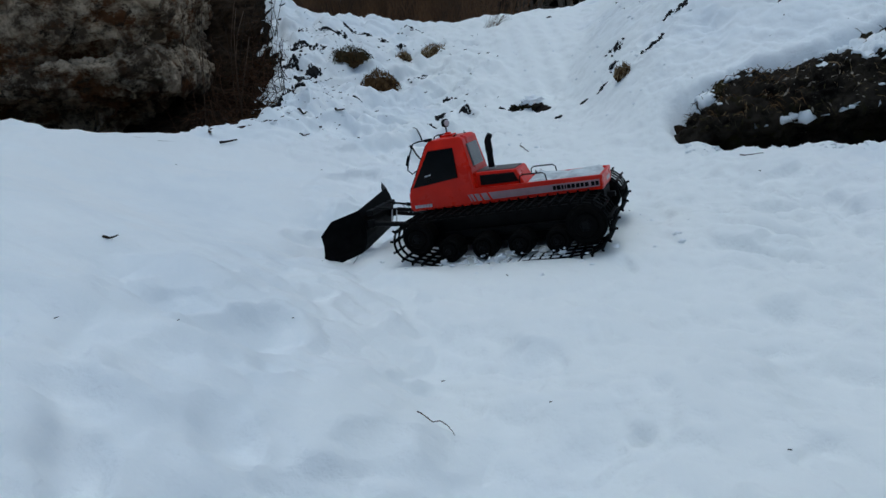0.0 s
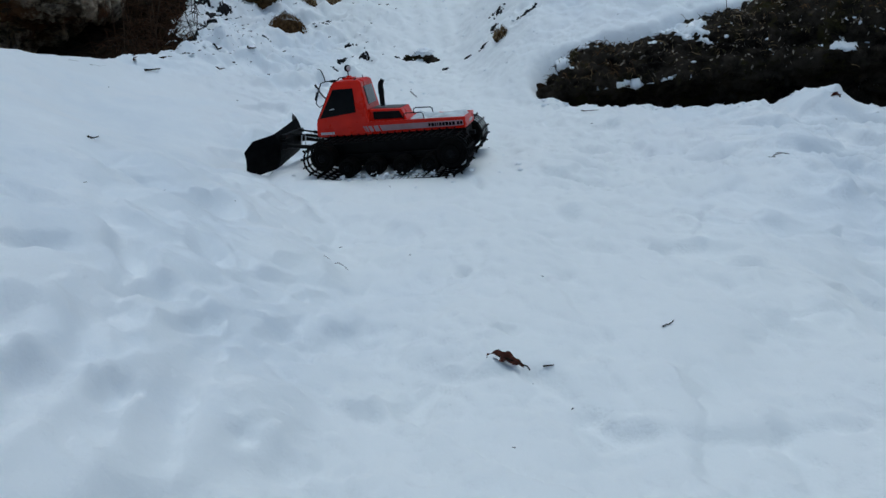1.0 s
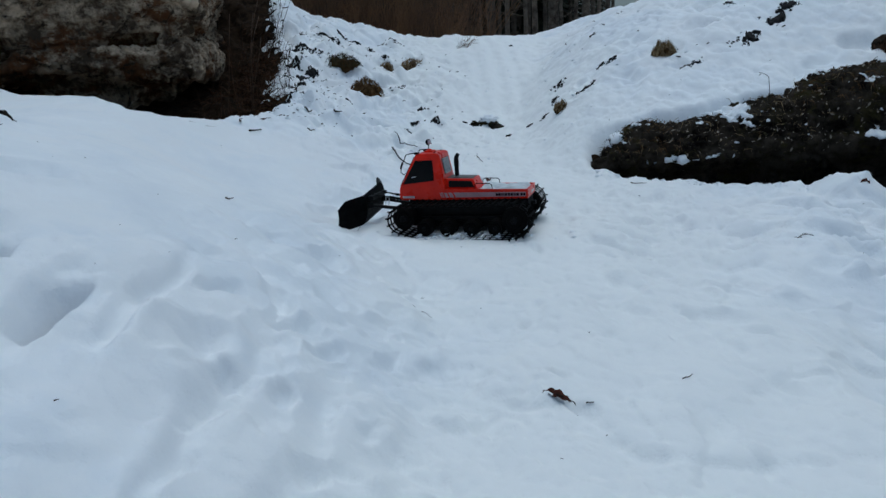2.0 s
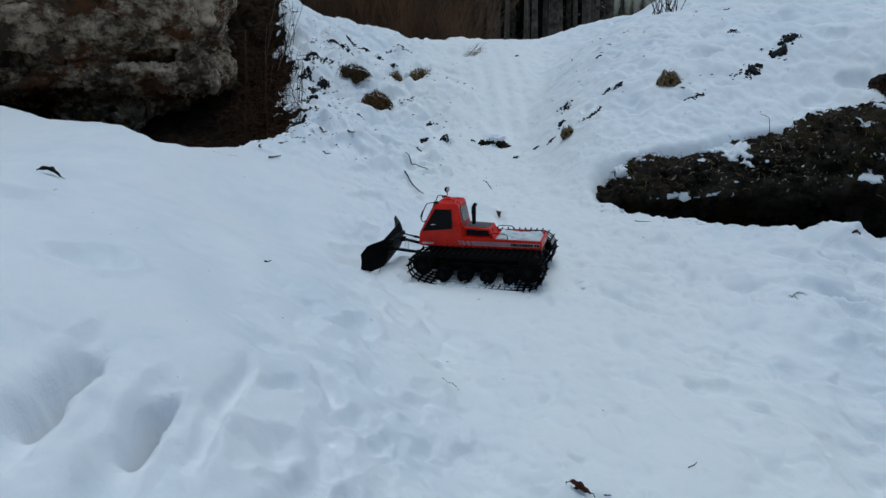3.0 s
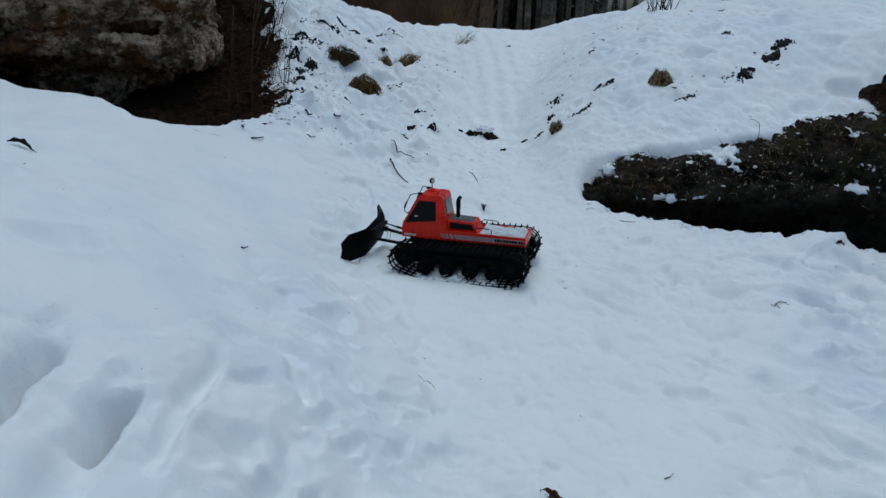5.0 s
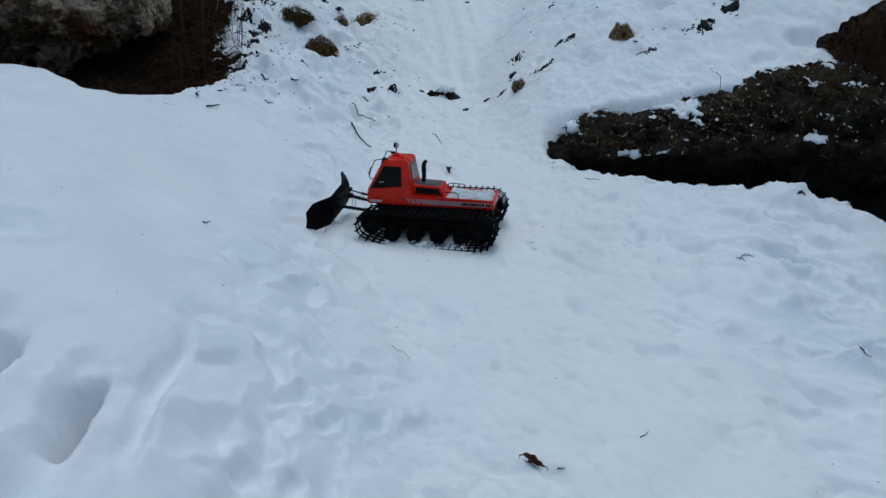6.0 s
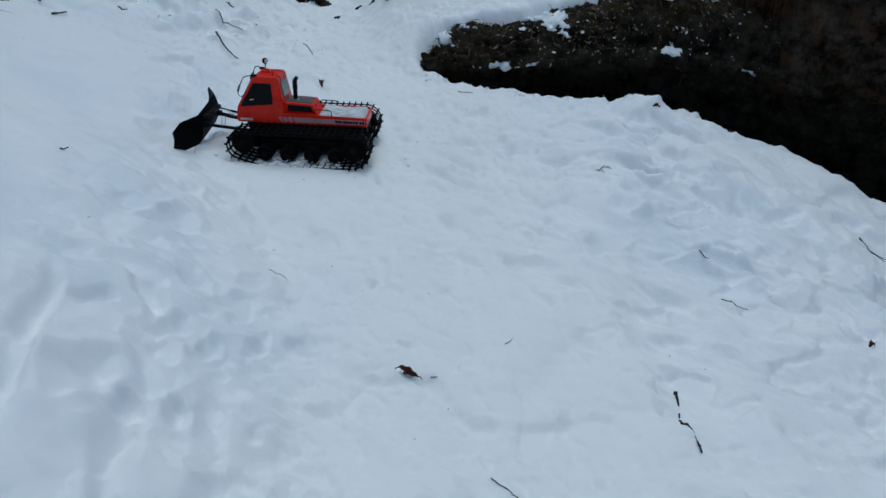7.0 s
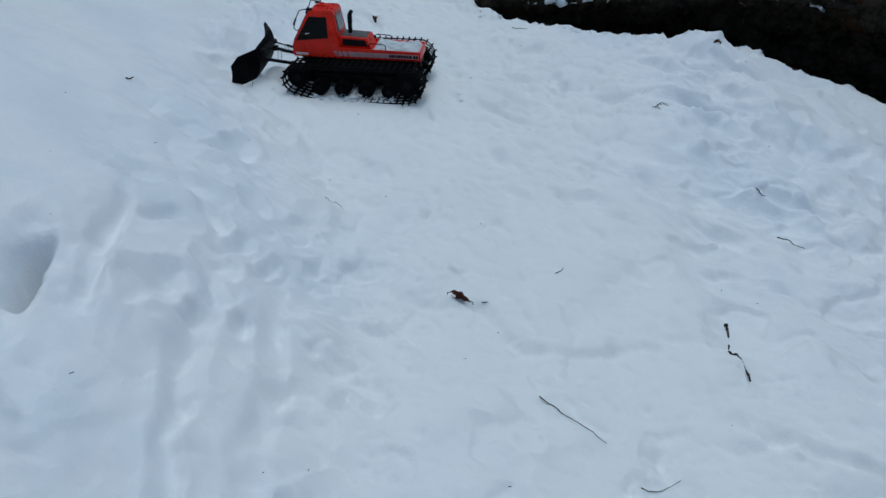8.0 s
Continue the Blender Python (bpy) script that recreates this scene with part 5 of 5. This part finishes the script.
# ---------------------------------------------------------------- the model snowcat
CAT = thing("toy_snowcat", pose(0.104, 1.432, -0.297, -1.3, 1.7, 160.5), "orange-red radio-controlled model snowcat with black tracks on packed snow", "toy vehicle")


def cab_half(z):
    """Half the cab's width at a height."""
    return 0.058 - 0.012 * smooth(0.12, 0.226, z)


def slab(outline, y_of, out, sides=(1, -1), lift=0.0012):
    """A thin plate that lies on the cab's leaning side; outline in x and z."""
    bm = bmesh.new()
    for s in sides:
        a = [bm.verts.new((x, s * (float(y_of(z)) - 0.004), z)) for x, z in outline]
        b = [bm.verts.new((x, s * (float(y_of(z)) + lift), z)) for x, z in outline]
        n = len(outline)
        bm.faces.new(a)
        bm.faces.new(b[::-1])
        for i in range(n):
            bm.faces.new((a[i], a[(i + 1) % n], b[(i + 1) % n], b[i]))
    return bm


# frame and shell
part("chassis", box(bmesh.new(), 0.33, 0.104, 0.080, Matrix.Translation((-0.005, 0, 0.053)), 0.006), BLACK, CAT)
bm = bmesh.new()
prism(bm, [(-0.192, 0.094), (0.06, 0.092), (0.06, 0.120), (-0.192, 0.114)], -0.058, 0.058, 0.003)
for s in (1, -1):
    prism(bm, [(-0.192, 0.112), (0.055, 0.117), (0.055, 0.124), (-0.192, 0.121)], s * 0.058, s * 0.053, 0.001)
prism(bm, [(-0.192, 0.111), (-0.187, 0.111), (-0.187, 0.121), (-0.192, 0.121)], -0.0575, 0.0575, 0.001)
bed = part("cargo_bed", bm, RED, CAT)
bm = bmesh.new()
prism(bm, [(0.048, 0.092), (0.186, 0.092), (0.191, 0.100), (0.189, 0.128), (0.140, 0.220), (0.133, 0.226), (0.072, 0.226), (0.065, 0.221), (0.050, 0.135)], -0.058, 0.058, 0.0035)
for v in bm.verts:
    v.co.y *= float(cab_half(v.co.z)) / 0.058
cab = part("cab", bm, RED, CAT)
part("side_window", slab([(0.178, 0.139), (0.138, 0.207), (0.086, 0.207), (0.083, 0.149)], cab_half, 1, (1,)), TINT, cab)
part("side_window", slab([(0.178, 0.139), (0.138, 0.207), (0.086, 0.207), (0.083, 0.149)], cab_half, 1, (-1,)), TINT, cab)
bm = bmesh.new()
front = [(0.1875, 0.133), (0.1430, 0.2165)]
ring = []
for lift in (-0.004, 0.0014):
    n = Vector((0.0835, 0, 0.0445)).normalized() * lift
    ring.append([bm.verts.new(Vector((x, s * (float(cab_half(z)) - 0.006), z)) + n) for (x, z), s in ((front[0], 1), (front[0], -1), (front[1], -1), (front[1], 1))])
bm.faces.new(ring[0][::-1])
bm.faces.new(ring[1])
for i in range(4):
    bm.faces.new((ring[0][i], ring[0][(i + 1) % 4], ring[1][(i + 1) % 4], ring[1][i]))
part("windscreen", bm, TINT, cab)
# enlarged so its painted-in reflection covers more of the cab's rear face
part("rear_window", box(bmesh.new(), 0.006, 0.066, 0.046, pose(0.0592, 0, 0.187, 0, 10, 0), 0.002), PANE, cab)
bm = bmesh.new()
box(bm, 0.026, 0.028, 0.005, Matrix.Translation((0.112, -0.014, 0.2275)), 0.0015)
box(bm, 0.011, 0.011, 0.009, Matrix.Translation((0.112, -0.014, 0.2295)), 0.002)
part("roof_hatch", bm, RED, cab)
for x, y in ((0.085, 0.028), (0.082, -0.03), (0.09, 0.004)):
    part("roof_screw", disc(bmesh.new(), 0.0022, 0.003, Matrix.Translation((x, y, 0.2268)) @ pose(0, 0, 0, 90), 8), BLACK, cab)
bm = bmesh.new()
tube(bm, [(0.122, -0.036, 0.224), (0.122, -0.036, 0.246)], 0.0016, 6)
lamp = part("beacon", bm, BLACK, cab)
part("lamp_head", disc(bmesh.new(), 0.0085, 0.008, Matrix.Translation((0.122, -0.036, 0.2515)) @ pose(0, 0, 0, 0, 0, 62), 18), BLACK, lamp)
part("lamp_lens", disc(bmesh.new(), 0.0066, 0.002, Matrix.Translation((0.1177, -0.0338, 0.2515)) @ pose(0, 0, 0, 0, 0, 62), 16), LAMP_GLASS, lamp)
for s in (1, -1):
    bm = bmesh.new()
    tube(bm, [(0.136, s * 0.045, 0.228), (0.150, s * 0.055, 0.2285), (0.160, s * 0.062, 0.226), (0.172, s * 0.066, 0.200), (0.178, s * 0.067, 0.178), (0.172, s * 0.062, 0.168), (0.166, s * 0.052, 0.172)], 0.0014, 6)
    box(bm, 0.014, 0.011, 0.006, Matrix.Translation((0.134, s * 0.043, 0.2275)), 0.002)
    frame_rod = part("mirror_bracket", bm, BLACK, cab)
    part("mirror", box(bmesh.new(), 0.005, 0.011, 0.020, pose(0.174, s * 0.067, 0.196, 0, -22, s * 12), 0.0015), BLACK, frame_rod)
    bm = bmesh.new()
    tube(bm, [(0.184, s * 0.012, 0.141), (0.166, s * 0.034, 0.176), (0.161, s * 0.037, 0.184)], 0.0011, 5)
    part("wiper", bm, BLACK, cab)
    bm = bmesh.new()
    box(bm, 0.006, 0.017, 0.010, Matrix.Translation((0.190, s * 0.036, 0.112)), 0.002)
    part("headlamp", bm, LAMP_GLASS, cab)
bm = bmesh.new()
box(bm, 0.004, 0.050, 0.008, Matrix.Translation((0.190, 0, 0.116)), 0.001)
part("grille", bm, BLACK, cab)

# engine cover with its stack
bm = bmesh.new()
prism(bm, [(0.052, 0.119), (-0.044, 0.118), (-0.030, 0.149), (0.052, 0.152)], -0.040, 0.040, 0.003)
cover = part("engine_cover", bm, RED, CAT)
bm = bmesh.new()
prism(bm, [(0.050, 0.150), (-0.026, 0.1475), (-0.026, 0.1505), (0.050, 0.1535)], -0.031, 0.031, 0.001)
part("cover_plate", bm, GREY, cover)
for s in (1, -1):
    bm = bmesh.new()
    prism(bm, [(0.043, 0.126), (-0.034, 0.125), (-0.025, 0.144), (0.043, 0.146)], s * 0.036, s * 0.0412, 0.001)
    part("vent", bm, BLACK, cover)
bm = bmesh.new()
tube(bm, [(0.026, 0.006, 0.150), (0.026, 0.006, 0.186)], 0.0062, 12)
tube(bm, [(0.026, 0.006, 0.184), (0.026, 0.006, 0.206), (0.024, 0.006, 0.212), (0.019, 0.006, 0.219)], 0.0074, 12, 0.0055)
stack = part("exhaust_stack", bm, BLACK, CAT, smooth_faces=False)
part("base_ring", disc(bmesh.new(), 0.0085, 0.004, Matrix.Translation((0.026, 0.006, 0.153)) @ pose(0, 0, 0, 90), 14), STEEL, stack)
for s in (1, -1):
    bm = bmesh.new()
    tube(bm, [(-0.036, s * 0.050, 0.119), (-0.038, s * 0.050, 0.135), (-0.044, s * 0.050, 0.138), (-0.082, s * 0.050, 0.137), (-0.087, s * 0.050, 0.133), (-0.089, s * 0.050, 0.117)], 0.0014, 6)
    part("handrail", bm, BLACK, CAT)
bm = bmesh.new()
box(bm, 0.010, 0.080, 0.026, Matrix.Translation((-0.184, 0, 0.078)), 0.003)
box(bm, 0.016, 0.012, 0.010, Matrix.Translation((-0.196, 0, 0.074)), 0.002)
part("rear_bumper", bm, BLACK, CAT)

# decals as plain bars
side_of = lambda z: 0.058
part("side_stripe", slab([(0.018, 0.0995), (-0.186, 0.1005), (-0.186, 0.1135), (0.025, 0.1135)], side_of, 1, (1,), 0.0006), STRIPE, bed)
part("side_stripe", slab([(0.018, 0.0995), (-0.186, 0.1005), (-0.186, 0.1135), (0.025, 0.1135)], side_of, 1, (-1,), 0.0006), STRIPE, bed)
for s in (1, -1):
    for x, w in ((0.029, 0.012), (0.045, 0.009), (0.0575, 0.0045), (0.065, 0.002)):
        part("slash", slab([(x - 0.006, 0.0995), (x - 0.006 + w, 0.0995), (x + w, 0.1135), (x, 0.1135)], side_of, 1, (s,), 0.0006), STRIPE, bed)
    x = -0.100
    for w in (0.0055, 0.007, 0.004, 0.003, 0.0065, 0.0065, 0.007, 0.006, 0.007):
        part("marking", slab([(x, 0.1030), (x - w, 0.1030), (x - w, 0.1108), (x, 0.1108)], side_of, 1, (s,), 0.0011), BLACK, bed)
        x -= w + 0.0017
    x -= 0.003
    for w in (0.006, 0.006):
        part("marking", slab([(x, 0.1030), (x - w, 0.1030), (x - w, 0.1108), (x, 0.1108)], side_of, 1, (s,), 0.0011), BLACK, bed)
        x -= w + 0.0017
    x = 0.180
    for w in (0.0045, 0.005, 0.005, 0.0045, 0.005, 0.005):
        part("marking", slab([(x, 0.0985), (x - w, 0.0985), (x - w, 0.1045), (x, 0.1045)], side_of, 1, (s,), 0.0010), DECAL, cab)
        x -= w + 0.0014
for k in range(6):
    bm = bmesh.new()
    box(bm, 0.0014, 0.0048, 0.0075, Matrix.Translation((-0.1922, 0.004 - 0.0066 * k, 0.105)))
    part("marking", bm, DECAL, bed)

# tracks
rim = []
for cx, cz, r in ((0.160, 0.054, 0.037), (-0.163, 0.049, 0.045), (0.098, 0.026, 0.026), (-0.110, 0.026, 0.026)):
    rim += [(cx + r * math.cos(a), cz + r * math.sin(a)) for a in (2 * math.pi * k / 40 for k in range(40))]
rim = sorted(set(rim))


def hull(points):
    out = []
    for seq in (points, points[::-1]):
        some = []
        for p in seq:
            while len(some) > 1 and (some[-1][0] - some[-2][0]) * (p[1] - some[-2][1]) - (some[-1][1] - some[-2][1]) * (p[0] - some[-2][0]) <= 0:
                some.pop()
            some.append(p)
        out += some[:-1]
    return out


loop = np.array(hull(rim))
loop = np.vstack([loop, loop[:1]])
run = np.concatenate([[0], np.cumsum(np.hypot(*np.diff(loop, axis=0).T))])
CLEATS = 48


def belt_at(s):
    s = s % 1.0 * run[-1]
    p = Vector((float(np.interp(s, run, loop[:, 0])), 0, float(np.interp(s, run, loop[:, 1]))))
    q = Vector((float(np.interp((s + 0.004) % run[-1], run, loop[:, 0])), 0, float(np.interp((s + 0.004) % run[-1], run, loop[:, 1]))))
    return p, (q - p).normalized()


bm = bmesh.new()
box(bm, 0.0040, 0.098, 0.0062, Matrix.Translation((0, 0, 0.0018)), 0.0008)
for y in (-0.049, 0.049):
    box(bm, 0.0040, 0.004, 0.010, Matrix.Translation((0, y * 0.96, 0.0030)), 0.0008)
CLEAT = finish(bm, "cleat", RUBBER)
bm = bmesh.new()
disc(bm, 1.0, 1.0, Matrix(), 20)
WHEEL = finish(bm, "wheel", RUBBER)
bm = bmesh.new()
disc(bm, 1.0, 1.0, Matrix(), 6)
HUB = finish(bm, "hub", BLACK)
for s in (1, -1):
    sag = 0.0005 - 0.0045 * s  # one track has sunk a little deeper
    bm = bmesh.new()
    for y in (-0.046, -0.0235, 0.0, 0.0235, 0.046):
        rings = []
        for k in range(96):
            p, w = belt_at(k / 96)
            up = Vector((w.z, 0, -w.x))
            rings.append([bm.verts.new(p + Vector((0, s * 0.104 + y + a * 0.0024, sag)) + up * b) for a, b in ((-1, -0.0012), (1, -0.0012), (1, 0.0016), (-1, 0.0016))])
        for k in range(96):
            a, b = rings[k], rings[(k + 1) % 96]
            for i in range(4):
                bm.faces.new((a[i], a[(i + 1) % 4], b[(i + 1) % 4], b[i]))
    track = part("track", bm, RUBBER, CAT, "black open-mesh rubber track")
    for k in range(CLEATS):
        p, w = belt_at((k + 0.3) / CLEATS)
        up = Vector((w.z, 0, -w.x))
        ob = new("cleat", CLEAT)
        ob.parent = track
        m = Matrix((w, up.cross(w), up)).transposed().to_4x4()
        m.translation = p + Vector((0, s * 0.104, sag))
        ob.matrix_local = m
    for x, z, r, wide in ((0.160, 0.054, 0.031, 0.046), (-0.163, 0.049, 0.037, 0.046), (0.098, 0.026, 0.0235, 0.05), (0.030, 0.026, 0.0235, 0.05), (-0.040, 0.026, 0.0235, 0.05), (-0.110, 0.026, 0.0235, 0.05)):
        ob = new("wheel", WHEEL)
        ob.parent = CAT
        ob.matrix_local = pose(x, s * 0.104, z + sag) @ Matrix.Diagonal((r, wide, r, 1))
        cap = new("hub", HUB)
        cap.parent = ob
        cap.matrix_local = pose(0, s * 0.42, 0) @ Matrix.Diagonal((0.30, 0.3, 0.30, 1))
    bm = bmesh.new()
    box(bm, 0.25, 0.010, 0.014, Matrix.Translation((-0.004, s * 0.070, 0.040)), 0.003)
    part("bogie_beam", bm, BLACK, CAT)
    for x, z in ((0.160, 0.054), (-0.163, 0.049)):
        part("axle", tube(bmesh.new(), [(x, s * 0.03, z), (x, s * 0.13, z)], 0.005, 8), BLACK, CAT)

# blade on its arms
bm = bmesh.new()
grid = []
for y in (-0.154, -0.150, -0.130, -0.104, -0.080, -0.074, -0.038, 0.0, 0.038, 0.074, 0.080, 0.104, 0.130, 0.150, 0.154):
    wing, cut = max(abs(y) - 0.077, 0) / 0.077, np.clip((abs(y) - 0.130) / 0.024, 0, 1)
    row = []
    for k in range(7):
        v = k / 6
        low, high = 0.028 + 0.018 * cut, 0.116 - 0.020 * cut
        z = low + (high - low) * v
        z -= 0.13 * y - 0.005  # hangs lower on one side
        row.append((0.292 + 0.058 * wing + 0.012 * (2 * v - 1) ** 2 * (1 - 0.7 * wing) - 0.004 * v, y, float(z)))
    grid.append(row)
sheet(bm, grid)
bmesh.ops.solidify(bm, geom=bm.faces[:], thickness=0.0045)
blade = part("plough_blade", bm, BLACK, CAT, "black three-panel plough blade")
for s in (1, -1):
    bm = bmesh.new()
    tube(bm, [(0.165, s * 0.042, 0.060), (0.200, s * 0.045, 0.066), (0.288, s * 0.056, 0.078)], 0.0052, 8)
    box(bm, 0.018, 0.014, 0.016, Matrix.Translation((0.284, s * 0.056, 0.078)), 0.003)
    part("push_arm", bm, BLACK, CAT)
    bm = bmesh.new()
    tube(bm, [(0.176, s * 0.020, 0.086), (0.235, s * 0.026, 0.097)], 0.0040, 8)
    tube(bm, [(0.235, s * 0.026, 0.097), (0.288, s * 0.032, 0.106)], 0.0022, 8)
    part("lift_ram", bm, BLACK, CAT)
    bm = bmesh.new()
    tube(bm, [(0.236, s * 0.026, 0.097), (0.232, s * 0.049, 0.070)], 0.0013, 6)
    tube(bm, [(0.246, s * 0.027, 0.099), (0.242, s * 0.050, 0.071)], 0.0013, 6)
    part("link_rod", bm, STEEL, CAT)
bm = bmesh.new()
box(bm, 0.016, 0.120, 0.012, Matrix.Translation((0.284, 0, 0.100)), 0.003)
part("cross_beam", bm, BLACK, CAT)

part("marking", slab([(0.150, 0.158), (0.137, 0.160), (0.137, 0.162), (0.150, 0.160)], cab_half, 1, (1,), 0.0022), DECAL, cab)

# snow caught in the near track and pushed up beside it
bm = bmesh.new()
for _ in range(150):
    x, y = luck.gauss(0.0, 0.085), luck.uniform(0.080, 0.165)
    r = luck.uniform(0.0008, 0.0026) * (1 + 1.5 * (luck.random() < 0.12))
    p = CAT.matrix_world @ Vector((x, y, luck.uniform(0.0, 0.013) * (1 - abs(y - 0.14) / 0.05)))
    clod_mesh(bm, Matrix.Translation(p) @ Matrix.Diagonal((r * 2.4, r * 2, r * 1.5, 1)), luck.uniform(0, 9), 0.9, 2)
single("track_snow", bm, SNOW_LOOSE, "lumps of snow caught in the black track", "snow", smooth_faces=True, kind="stuff")

# snow carried on the bed
gxs, gys = np.meshgrid(np.linspace(-0.185, -0.048, 40), np.linspace(-0.0515, 0.0515, 32))
edge = np.minimum(np.minimum(gxs + 0.187, -0.046 - gxs), 0.053 - np.abs(gys))
cover_z = 0.1135 + 0.011 * smooth(0, 0.012, edge) + 0.0035 * fbm(gxs, gys, 0.03, 21) * smooth(0, 0.01, edge) + 0.004 * smooth(-0.10, -0.05, gxs)
tray_snow = fast_sheet("bed_snow", np.stack([gxs, gys, cover_z], -1), DECK_SNOW)
tray_snow.matrix_world = CAT.matrix_world
tagged(tray_snow, "thin layer of icy snow lying on the cargo bed", "snow")
